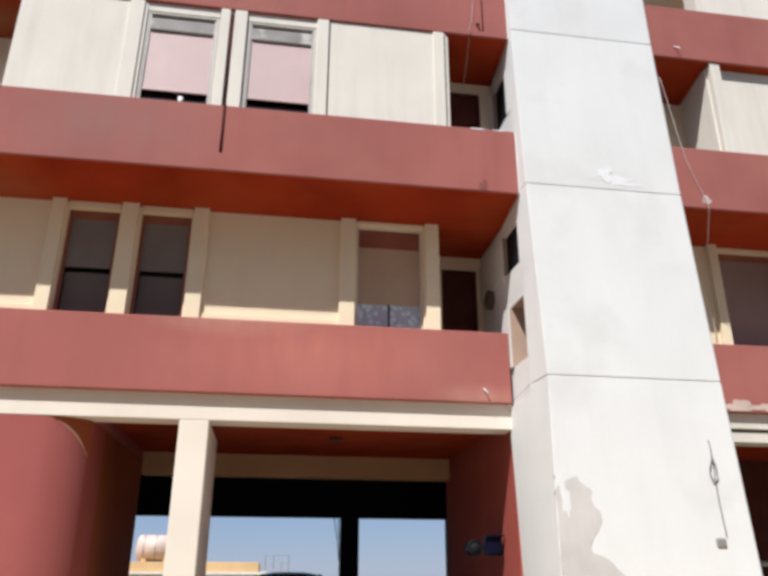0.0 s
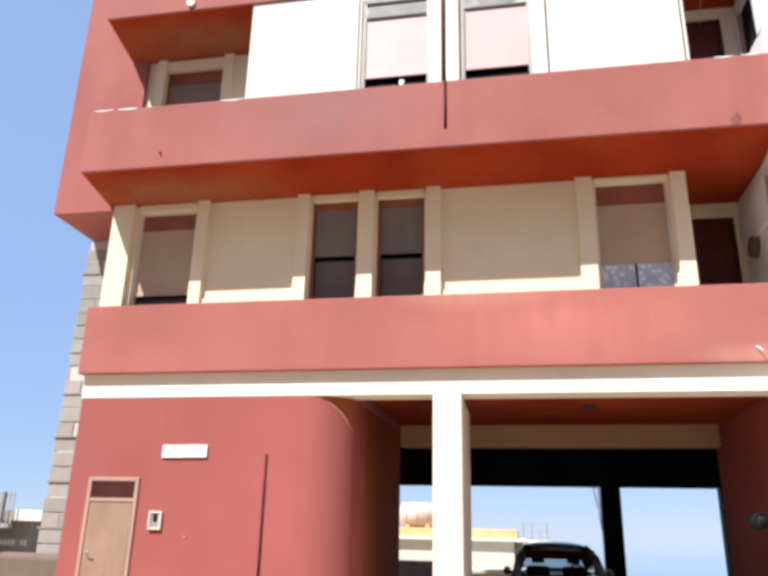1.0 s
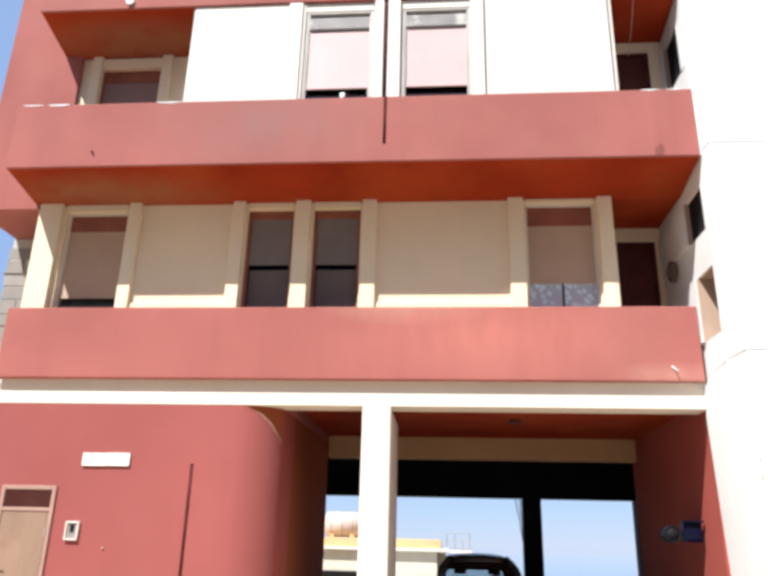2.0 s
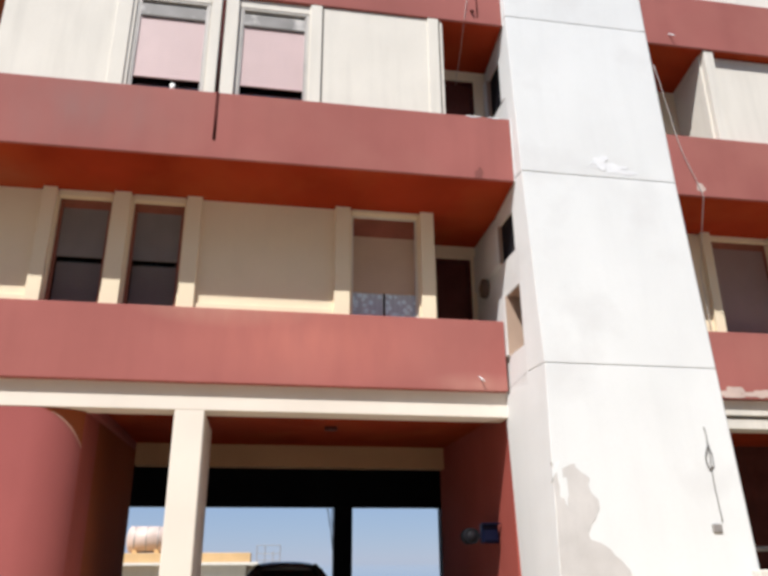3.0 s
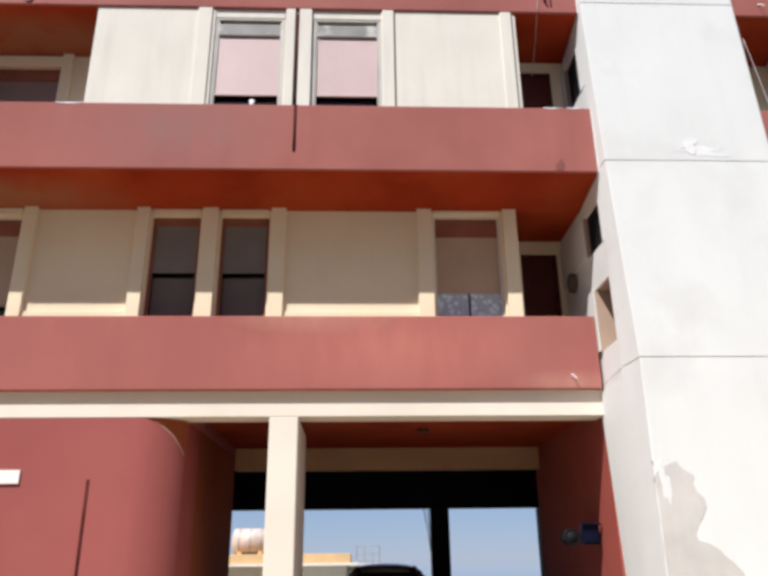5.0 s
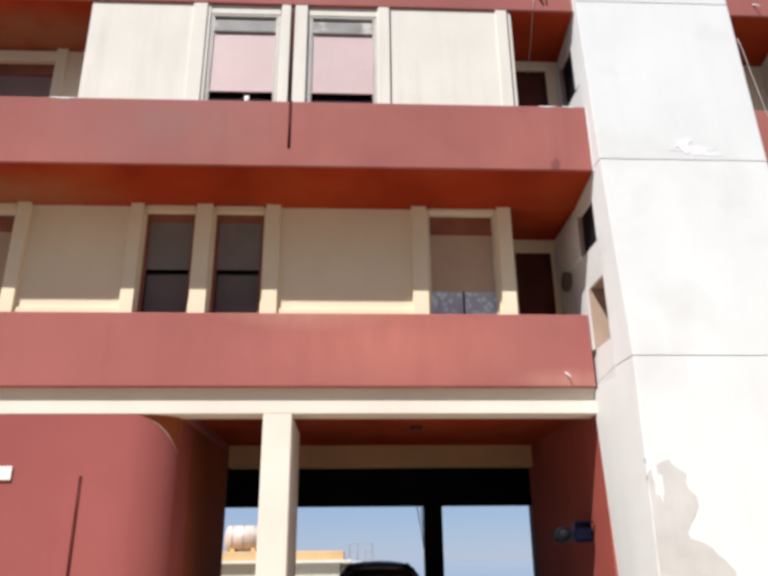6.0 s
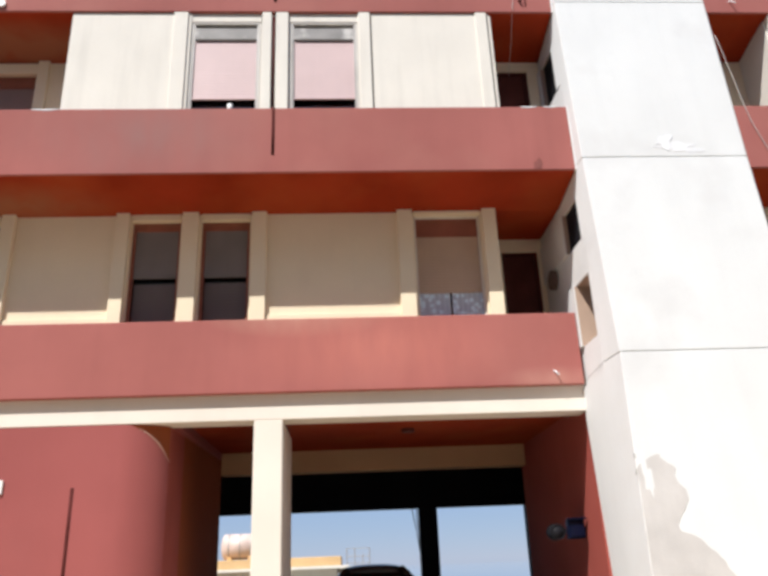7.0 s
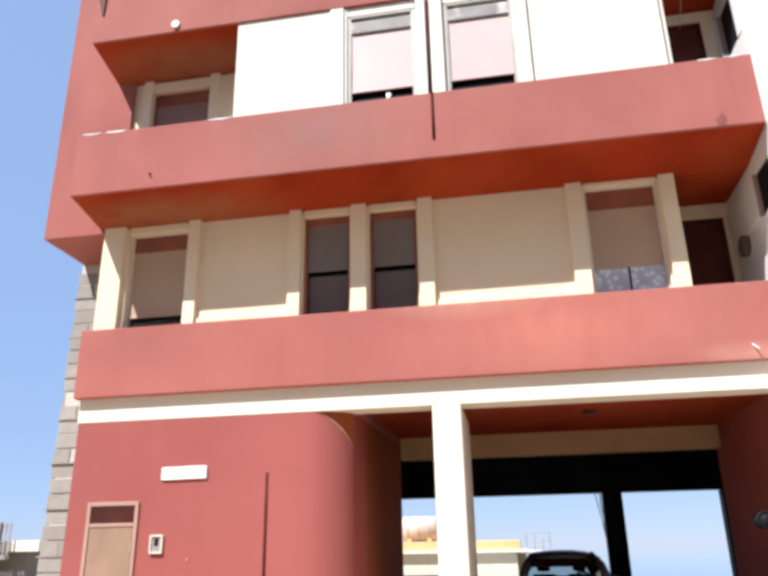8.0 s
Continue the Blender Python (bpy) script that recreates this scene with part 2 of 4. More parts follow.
def lace_material():
    m = surface("lace_curtain", (0.55, 0.60, 0.68), 0.9, 0.1, 0.0, 3.0, 0.2)
    n, ln = m.node_tree.nodes, m.node_tree.links
    co = n.new("ShaderNodeTexCoord")
    vo = n.new("ShaderNodeTexVoronoi")
    vo.inputs["Scale"].default_value = 11.0
    ln.new(co.outputs["Object"], vo.inputs["Vector"])
    r = n.new("ShaderNodeMapRange")
    r.inputs["From Min"].default_value, r.inputs["From Max"].default_value = 0.32, 0.55
    ln.new(vo.outputs["Distance"], r.inputs["Value"])
    mx = n.new("ShaderNodeMix")
    mx.data_type = "RGBA"
    mx.inputs[6].default_value = (0.72, 0.90, 1.0, 1)
    mx.inputs[7].default_value = (0.48, 0.57, 0.66, 1)
    ln.new(r.outputs[0], mx.inputs["Factor"])
    ln.new(mx.outputs[2], n["Principled BSDF"].inputs["Base Color"])
    return m


LACE = lace_material()
for dull in (RED, RED_BAND, RED_WALL, SOFFIT, BOUNCE_CREAM, PASSAGE_SHADE, PASSAGE_RED):
    dull.node_tree.nodes["Principled BSDF"].inputs["Specular IOR Level"].default_value = 0.08
for dull in (DARK, NAVY, DARK_FLOOR, SEAT, PIPE, WOOD_DARK, BLUE_LAMP):
    dull.node_tree.nodes["Principled BSDF"].inputs["Specular IOR Level"].default_value = 0.1


def water_material():
    m = bpy.data.materials.new("hazy_sea")
    m.use_nodes = True
    b = m.node_tree.nodes["Principled BSDF"]
    b.inputs["Base Color"].default_value = (0.10, 0.18, 0.30, 1)
    b.inputs["Roughness"].default_value = 0.03
    return m


# ---- mesh helpers ----
def add_box(bm, x0, x1, y0, y1, z0, z1):
    vs = [bm.verts.new((x, y, z)) for x in (x0, x1) for y in (y0, y1) for z in (z0, z1)]
    for f in ((0, 1, 3, 2), (4, 6, 7, 5), (0, 4, 5, 1), (2, 3, 7, 6), (0, 2, 6, 4), (1, 5, 7, 3)):
        bm.faces.new([vs[i] for i in f])
    return vs


def box(x0, x1, y0, y1, z0, z1, bevel=0.012):
    bm = bmesh.new()
    add_box(bm, x0, x1, y0, y1, z0, z1)
    if bevel:
        bmesh.ops.bevel(bm, geom=bm.edges[:], offset=bevel, segments=2, affect="EDGES", profile=0.5)
    return bm


def boxes(rows, bevel=0.0):
    bm = bmesh.new()
    for r in rows:
        add_box(bm, *r)
    if bevel:
        bmesh.ops.bevel(bm, geom=bm.edges[:], offset=bevel, segments=1, affect="EDGES")
    return bm


def prism_x(profile, x0, x1, bevel=0.0):
    """A solid with the outline (y, z) carried from x0 to x1."""
    bm = bmesh.new()
    a = [bm.verts.new((x0, y, z)) for y, z in profile]
    b = [bm.verts.new((x1, y, z)) for y, z in profile]
    bm.faces.new(a)
    bm.faces.new(b[::-1])
    k = len(profile)
    for i in range(k):
        bm.faces.new((a[i], b[i], b[(i + 1) % k], a[(i + 1) % k]))
    bmesh.ops.recalc_face_normals(bm, faces=bm.faces[:])
    if bevel:
        bmesh.ops.bevel(bm, geom=bm.edges[:], offset=bevel, segments=2, affect="EDGES", profile=0.5)
    return bm


def loft(rings, caps=True):
    bm = bmesh.new()
    vs = [[bm.verts.new(p) for p in ring] for ring in rings]
    k = len(rings[0])
    for a, b in zip(vs, vs[1:]):
        for i in range(k):
            bm.faces.new((a[i], a[(i + 1) % k], b[(i + 1) % k], b[i]))
    if caps:
        bm.faces.new(vs[0][::-1])
        bm.faces.new(vs[-1])
    bmesh.ops.recalc_face_normals(bm, faces=bm.faces[:])
    return bm


def tube(points, r, sides=8):
    """A round bar along a line of points."""
    rings = []
    pts = [Vector(p) for p in points]
    for i, p in enumerate(pts):
        d = (pts[min(i + 1, len(pts) - 1)] - pts[max(i - 1, 0)]).normalized()
        u = d.orthogonal().normalized() if i == 0 else (u - d * u.dot(d)).normalized()
        v = d.cross(u)
        rings.append([p + r * (math.cos(a) * u + math.sin(a) * v) for a in [2 * math.pi * j / sides for j in range(sides)]])
    return loft(rings)


def disc_x(cx, cy, cz, r, w, sides=24):
    return tube([(cx - w / 2, cy, cz), (cx + w / 2, cy, cz)], r, sides)


def part(name, bm, material, parent=None, label="", smooth=False):
    me = bpy.data.meshes.new(name)
    bm.to_mesh(me)
    bm.free()
    me.materials.append(material)
    if smooth:
        for p in me.polygons:
            p.use_smooth = True
    ob = new(name, me)
    if parent is not None:
        ob.parent = parent
    if label:
        ob["label"] = label
    return ob


def empty(name, label, category, kind="", group="", at=(0, 0, 0)):
    ob = new(name)
    ob.empty_display_size = 0.1
    return tagged(ob, label, category, group, kind)


def slab(name, bm, material, label, category="wall", smooth=False):
    return tagged(part(name, bm, material, None, "", smooth), label, category, "", "structure")


def ribbed(x0, x1, y, z0, z1, pitch=0.052, depth=0.0028):
    """A roller shutter curtain: curved slats one above another, joined."""
    bm = bmesh.new()
    k = max(2, round((z1 - z0) / pitch))
    h = (z1 - z0) / k
    prof = []
    for i in range(k):
        za = z0 + i * h
        prof += [(y + depth, za), (y, za + h * 0.25), (y - depth * 0.15, za + h * 0.55), (y + depth * 0.25, za + h * 0.9)]
    prof.append((y + depth, z1))
    a = [bm.verts.new((x0, p[0], p[1])) for p in prof]
    b = [bm.verts.new((x1, p[0], p[1])) for p in prof]
    for i in range(len(prof) - 1):
        bm.faces.new((a[i], b[i], b[i + 1], a[i + 1]))
    back0 = [bm.verts.new((x, y + 0.025, z)) for x, z in ((x0, z0), (x1, z0), (x1, z1), (x0, z1))]
    bm.faces.new(back0[::-1])
    bm.faces.new((a[0], back0[0], back0[1], b[0]))
    bm.faces.new((a[-1], b[-1], back0[2], back0[3]))
    return bm


# ---- levels of the facade ----
GROUND = -0.25
Y_BAND, Y_BALC, Y_WALL, Y_PANEL, Y_BEAM = 9.70, 8.89, 9.85, 9.94, 9.82
X_L, X_R, X_BR = -6.70, 3.95, 4.015
X_END = 15.0
ROOF = 16.2

# ---- ground ----
def height(x, y):
    drop = 0.0
    if y > 20:
        s = min(1.0, (y - 20) / 10)
        drop = 2.6 * s * s * (3 - 2 * s) + max(0, y - 30) * 0.13
    return GROUND - min(drop, 32.0)


gb = bmesh.new()
xs = [-3000, -800, -300, -120, -60, -30, -15, 0, 15, 30, 60, 120, 300, 800, 3000]
ys = [-3000, -600, -150, -40, 0, 10, 20, 22, 24, 26, 28, 30, 36, 45, 60, 90, 140, 200, 260, 330, 3900]
gv = [[gb.verts.new((x, y, height(x, y))) for x in xs] for y in ys]
for i in range(len(ys) - 1):
    for j in range(len(xs) - 1):
        gb.faces.new((gv[i][j], gv[i][j + 1], gv[i + 1][j + 1], gv[i + 1][j]))
slab("ground", gb, ASPHALT, "pale dusty concrete yard sloping away behind the building", "ground")
slab("water", box(-3500, 3500, 240, 4500, -31.5, -30.0, 0), water_material(), "hazy blue sea beyond the slope", "sea")

# unseen wall added behind the camera to block sky light and ground bounce
slab("wall_street", box(-45, 45, -11.0, -10.0, GROUND, 21.0, 0), STUCCO, "plain unseen stucco wall added to block sky light")

# ---- ground floor, left block with the rounded corner ----
RX, RY, A_END = 0.73, 0.60, 60
XC = -2.10
XA = XC - 0.02
EX, EY = XA - RX + RX * math.sin(radians(A_END)), Y_BEAM + RY * (1 - math.cos(radians(A_END)))
LX, LY = EX + (XC - EX) * 0.22, EY + (14.0 - EY) * 0.22


def corner(a, off=0.0):
    """A point of the rounded corner at the angle a."""
    return XA - RX + (RX + off) * math.sin(radians(a)), Y_BEAM + RY - (RY + off) * math.cos(radians(a))


arc = [corner(a) for a in range(0, A_END + 1, 2)]
outline = [(-6.62, Y_BEAM)] + [(XA - RX - 0.6, Y_BEAM)] + arc + [(XC, 14.0), (-6.62, 14.0)]
rw = bmesh.new()
lo = [rw.verts.new((x, y, GROUND)) for x, y in outline]
hi = [rw.verts.new((x, y, 3.275)) for x, y in outline]
for i in range(len(outline)):
    j = (i + 1) % len(outline)
    rw.faces.new((lo[i], lo[j], hi[j], hi[i]))
rw.faces.new(hi)
rw.faces.new(lo[::-1])
bmesh.ops.recalc_face_normals(rw, faces=rw.faces[:])
slab("wall_ground_upper", box(-6.55, XC, 10.25, 14.0, 3.275, 3.62, 0), RED_WALL, "red wall strip under the floor slab")
slab("wall_ground_floor", rw, RED_WALL, "red painted ground floor wall with a rounded corner")

# beam's shadow, painted red-brown round the top of the corner, with a pale rim
def shadow_edge(a):
    """Height of the beam's painted shadow edge at the angle a round the corner."""
    return min(3.268, 3.275 - 1.72 * RY * (1 - math.cos(radians(a))))


cbm = bmesh.new()
tops, bots = [], []
for i in range(0, A_END - 13):
    a = 14 + i
    x, y = corner(a, 0.004)
    tops.append(cbm.verts.new((x, y, 3.272)))
    bots.append(cbm.verts.new((x, y, shadow_edge(a))))
for i in range(len(tops) - 1):
    cbm.faces.new((bots[i], bots[i + 1], tops[i + 1], tops[i]))
arcm = bmesh.new()
prev = None
for a in range(20, A_END + 1):
    x, y = corner(a, 0.008)
    zb = shadow_edge(a)
    wide = 0.04 * max(0.2, 1 - abs(a - 44) / 26)
    pair = (arcm.verts.new((x, y, zb)), arcm.verts.new((x, y, min(3.27, zb + wide))))
    if prev:
        arcm.faces.new((prev[0], pair[0], pair[1], prev[1]))
    prev = pair
part("worn_edge", arcm, SHADOW_RIM, bpy.data.objects["wall_ground_floor"], "pale rim painted along the beam's shadow edge")
part("painted_band", cbm, PASSAGE_SHADE, bpy.data.objects["wall_ground_floor"], "beam's shadow painted on the top of the corner")

# beam over the ground floor, post, passage
slab("beam_front", box(X_L + 0.06, X_R + 0.05, Y_BEAM - 0.005, 10.25, 3.28, 3.70, 0.01), CREAM_PALE, "cream painted concrete beam over the passage", "beam")
slab("column_passage", box(-0.96, -0.54, Y_BEAM - 0.003, 11.6, GROUND, 3.285, 0.018), CREAM_PALE, "cream square column at the passage mouth", "column")
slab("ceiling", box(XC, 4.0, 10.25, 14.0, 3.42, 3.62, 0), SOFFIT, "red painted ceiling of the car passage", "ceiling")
slab("beam_middle", box(XC, 4.0, 14.0, 14.35, 3.0, 3.6, 0.01), BOUNCE_CREAM, "cream beam across the passage ceiling, tinted for bounced light", "beam")
# Rear bay parts carry their shade in near-black base colours.
slab("ceiling_rear", box(-5.0, 5.6, 14.35, 18.4, 3.42, 3.62, 0), DARK, "ceiling of the rear bay, coloured dark for its shade", "ceiling")
slab("beam_rear", box(-5.0, 5.6, 18.0, 18.35, 2.50, 3.42, 0.01), NAVY, "beam over the rear openings, coloured dark for its shade", "beam")
slab("column_rear", box(2.17, 2.62, 18.0, 18.35, GROUND, 2.5, 0.01), NAVY, "rear column between two openings, coloured dark for its shade", "column")
slab("column_rear_side", box(4.89, 5.6, 18.0, 18.35, GROUND, 2.5, 0.01), NAVY, "rear wall end beside the opening, coloured dark for its shade", "column")
slab("wall_rear_side", box(5.2, 5.6, 14.35, 18.0, GROUND, 3.42, 0), DARK, "side wall of the rear bay, coloured dark for its shade")
slab("wall_rear_left", box(-5.0, -4.6, 14.0, 18.0, GROUND, 3.42, 0), DARK, "side wall of the rear bay, coloured dark for its shade")
slab("wall_rear_step", box(4.42, 5.2, 14.0, 14.35, GROUND, 3.42, 0), DARK, "return wall of the rear bay, coloured dark for its shade")
# Unseen dark floor, added so that less light bounces up in the passage.
slab("floor_passage", box(XC + 0.005, 3.995, 9.95, 18.3, GROUND - 0.05, GROUND + 0.004, 0), DARK_FLOOR, "unseen dark floor added to cut bounced light in the passage", "floor")
slab("wall_passage_rear", box(4.0, 4.42, 12.5, 14.35, GROUND, 3.62, 0), PASSAGE_RED, "red painted rear part of the passage wall")


def lining(name, a, b, material, label):
    """A thin skin on the passage side wall between two places of the plan."""
    bm = bmesh.new()
    lo = [bm.verts.new((x + dx, y, GROUND)) for (x, y), dx in ((a, -0.02), (b, -0.02), (b, 0.004), (a, 0.004))]
    hi = [bm.verts.new((v.co.x, v.co.y, 3.272)) for v in lo]
    bm.faces.new(lo)
    bm.faces.new(hi[::-1])
    for i in range(4):
        k = (i + 1) % 4
        bm.faces.new((lo[i], hi[i], hi[k], lo[k]))
    bmesh.ops.recalc_face_normals(bm, faces=bm.faces[:])
    return slab(name, bm, material, label)


lining("wall_passage_mouth", (EX, EY + 0.004), (LX, LY), PASSAGE_RED, "side wall at the passage mouth, red deepened for its shade")
lining("wall_passage_lining", (LX, LY), (XC, 13.995), PASSAGE_SHADE, "passage side wall coloured red-brown for its shade")
slab("wall_passage", box(4.0, 4.42, Y_BEAM + 0.06, 12.5, GROUND, 3.62, 0.008), PASSAGE_RED, "red painted side wall of the car passage")
rail = tagged(part("rear_rail", boxes([(2.62, 4.89, 18.12, 18.17, 0.30, 0.36)]), NAVY), "thin dark metal bar across the rear opening", "rail")

# ---- bands ----
def band(name, x0, x1, yf, z0, z1, label, thick=0.16, paint=RED):
    return slab(name, box(x0, x1, yf, yf + thick, z0, z1, 0.012), paint, label, "parapet")


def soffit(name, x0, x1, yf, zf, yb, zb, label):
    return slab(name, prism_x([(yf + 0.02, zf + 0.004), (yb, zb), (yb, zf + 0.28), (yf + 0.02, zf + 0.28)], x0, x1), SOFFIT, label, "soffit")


b1 = band("parapet_first_floor", X_L, 3.966, Y_BAND, 3.66, 4.79, "red painted parapet band with pale rubbed patches", 0.16, RED_BAND)
slab("floor_first", box(X_L + 0.02, 4.0, Y_BAND + 0.16, 14.0, 3.70, 3.95, 0), CREAM, "concrete floor slab of the first storey", "floor")
b2 = band("parapet_second_floor", X_L, X_BR, Y_BALC, 6.86, 8.01, "red painted balcony parapet with chipped white edge")
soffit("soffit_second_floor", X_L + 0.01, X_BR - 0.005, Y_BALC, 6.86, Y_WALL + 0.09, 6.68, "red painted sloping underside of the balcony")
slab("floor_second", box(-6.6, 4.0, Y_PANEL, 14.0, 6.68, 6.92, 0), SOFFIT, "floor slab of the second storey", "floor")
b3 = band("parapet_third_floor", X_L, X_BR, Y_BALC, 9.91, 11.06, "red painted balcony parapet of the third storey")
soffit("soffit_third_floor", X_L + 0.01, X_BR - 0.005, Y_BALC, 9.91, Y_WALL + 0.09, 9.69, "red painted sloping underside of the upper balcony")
slab("floor_third", box(-6.6, 4.0, Y_PANEL, 14.0, 9.69, 9.97, 0), SOFFIT, "floor slab of the third storey", "floor")
for i, (y0, z0, z1) in enumerate([(Y_BALC, 6.87, 8.0), (Y_BALC, 9.92, 11.05)]):
    slab("parapet_end_%d" % (i + 1), box(X_BR + 0.002, 3.955 + (9.85 - y0) * 0.085, y0 + 0.012, y0 + 0.15, z0, z1, 0.004), WHITE, "white mortar joint between the parapet and the tower", "trim")
# storeys above, out of view
b4 = band("parapet_fourth_floor", X_L, X_R, Y_BALC, 12.96, 14.11, "red painted balcony parapet of the fourth storey")
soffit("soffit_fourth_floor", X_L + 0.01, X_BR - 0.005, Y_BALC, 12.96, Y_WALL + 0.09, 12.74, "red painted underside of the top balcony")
slab("wall_upper", box(-6.6, 4.0, Y_PANEL, 14.0, 9.97, ROOF, 0), CREAM, "cream upper storey wall")
# cantilevered side volume, red
slab("wall_side_volume", boxes([(-7.78, -6.36, 9.86, 18.3, 6.9, ROOF), (-7.78, -6.6, 9.86, 18.3, 6.61, 6.9)]), RED, "red side wall volume overhanging the storey below")
slab("roof", box(-7.78, X_END, 9.0, 18.4, ROOF, ROOF + 0.25, 0), CREAM, "flat concrete roof slab", "roof")
slab("wall_back", box(-6.6, X_END, 13.9, 18.4, 3.62, ROOF, 0), CREAM, "cream rear body of the building")

# ---- first floor wall: panels, pilasters, heads ----
FZ0, FZT = 3.95, 6.68
OPEN1 = [(-6.13, -5.07), (-3.0, -2.22), (-1.89, -1.11), (1.56, 2.66)]
HEAD1 = [6.57, 6.58, 6.58, 6.63]
PIL1 = [(-6.60, -6.20), (-5.03, -4.82), (-3.24, -3.03), (-2.19, -1.93), (-1.08, -0.84), (1.28, 1.53), (2.69, 2.92)]
edges = [-6.60] + [v for o in OPEN1 for v in o] + [2.925]
piers = [(edges[i], edges[i + 1]) for i in range(0, len(edges), 2)]
for i, (a, b) in enumerate(piers):
    slab("wall_first_floor_%d" % (i + 1), box(a, b, Y_PANEL, 10.2, FZ0, FZT, 0), CREAM, "cream plastered wall panel shaded by the balcony")
for i, (a, b) in enumerate(OPEN1):
    slab("lintel_%d" % (i + 1), box(a, b, Y_PANEL - 0.04, 10.2, HEAD1[i], FZT, 0), CREAM, "cream lintel over a shuttered window", "lintel")
for i, (a, b) in enumerate(PIL1):
    slab("pilaster_%d" % (i + 1), box(a, b, Y_WALL, Y_PANEL + 0.02, 4.2, FZT + 0.02, 0.01), CREAM, "cream plaster pilaster beside a window", "pilaster")
# sill ledge under the panels
for i, (a, b) in enumerate([(-4.82, -3.24), (-0.84, 1.28)]):
    slab("ledge_%d" % (i + 1), box(a, b, 9.90, Y_PANEL + 0.01, 4.5, 4.93, 0.006), CREAM, "cream plaster ledge at the foot of the panel", "ledge")
slab("wall_first_return", box(2.72, 2.925, 10.2, 11.1, FZ0, FZT, 0), CREAM, "cream return wall of the entrance recess")
slab("wall_recess_first", boxes([(2.5, 3.25, 11.1, 11.3, FZ0, FZT), (3.25, 3.9, 11.1, 11.3, 6.42, FZT), (3.9, 4.02, 11.1, 11.3, FZ0, FZT)]), CREAM, "cream wall at the back of the recess")
# Dark sheet that stands in for the unlit hall.
slab("wall_recess_inner", box(2.5, 4.02, 11.42, 11.6, FZ0, FZT, 0), DARK, "dark sheet in place of the unlit hall behind the door")


def window(name, x0, x1, y, z0, z1, label, shutter=None, shutter_z=None, box_z=None, box_mat=WOOD_BROWN, frame=FRAME_WHITE, rim=0.05, lower=None):
    w = empty(name, label, "window", "structure")
    d = 0.06
    part("window_frame", boxes([(x0, x0 + rim, y, y + d, z0, z1), (x1 - rim, x1, y, y + d, z0, z1), (x0 + rim, x1 - rim, y, y + d, z1 - rim, z1), (x0 + rim, x1 - rim, y, y + d, z0, z0 + rim)], 0.004), frame, w)
    if box_z:
        part("shutter_box", box(x0 + rim, x1 - rim, y + 0.012, y + 0.10, box_z, z1 - rim - (0.07 if z1 > 9.6 else 0), 0.008), box_mat, w, "roller shutter box")
    if shutter:
        part("shutter", ribbed(x0 + rim + 0.004, x1 - rim - 0.004, y + 0.03, shutter_z[0], shutter_z[1]), shutter, w)
        part("bottom_bar", box(x0 + rim + 0.006, x1 - rim - 0.006, y + 0.02, y + 0.05, shutter_z[0] - 0.035, shutter_z[0], 0.004), shutter, w)
    part("pane", box(x0 + rim, x1 - rim, y + 0.12, y + 0.128, z0 + rim, z1 - rim, 0), GLASS, w)
    if lower == "inner":
        part("inner_shutter", ribbed(x0 + rim + 0.01, x1 - rim - 0.01, y + 0.085, z0, shutter_z[0] - 0.11), SHUTTER_LOW, w, "inner lowered slatted blind")
    if lower == "lace":
        xm = (x0 + x1) / 2
        for a, b in ((x0 + rim, xm - 0.018), (xm + 0.018, x1 - rim)):
            cb = bmesh.new()
            k = 24
            top = [cb.verts.new((a + (b - a) * i / k, y + 0.045 + 0.004 * math.sin(i * 1.6), shutter_z[0] - 0.03)) for i in range(k + 1)]
            bot = [cb.verts.new((a + (b - a) * i / k, y + 0.045 + 0.006 * math.sin(i * 1.6 + 0.3), z0)) for i in range(k + 1)]
            for i in range(k):
                cb.faces.new((bot[i], bot[i + 1], top[i + 1], top[i]))
            part("curtain", cb, LACE, w, "pale lace curtain", True)
        part("mullion", box(xm - 0.018, xm + 0.018, y + 0.05, y + 0.09, z0, shutter_z[0] - 0.03, 0.003), NAVY, w, "dark window mullion")
        part("transom", box(x0 + rim, x1 - rim, y + 0.05, y + 0.09, shutter_z[0] - 0.065, shutter_z[0] - 0.036, 0.003), NAVY, w, "dark window rail")
    return w


YW1 = 10.02
window("window_1", -6.13, -5.07, YW1, 4.5, 6.57, "tall window with a lowered tan roller shutter", SHUTTER_TAN, (5.09, 6.25), 6.25, WOOD_BROWN, FRAME_WHITE, 0.035)
window("window_2", -3.0, -2.22, YW1, 4.5, 6.58, "narrow window with a half raised dark brown shutter", SHUTTER_DARK, (5.66, 6.46), 6.44, WOOD_BROWN, WOOD_BROWN, 0.05, "inner")
window("window_3", -1.89, -1.11, YW1, 4.5, 6.58, "narrow window with a half raised dark brown shutter", SHUTTER_DARK, (5.66, 6.46), 6.44, WOOD_BROWN, WOOD_BROWN, 0.05, "inner")
window("window_4", 1.56, 2.66, YW1, 4.5, 6.63, "window with a tan shutter half down over lace curtains", SHUTTER_TAN, (5.32, 6.27), 6.27, WOOD_BROWN, FRAME_WHITE, 0.035, "lace")
# Dark sheet that stands in for the unlit first floor rooms.
slab("room_first", boxes([(-6.5, 2.7, 10.75, 10.8, FZ0, FZT)]), DARK, "dark sheet in place of the unlit rooms behind the shutters")


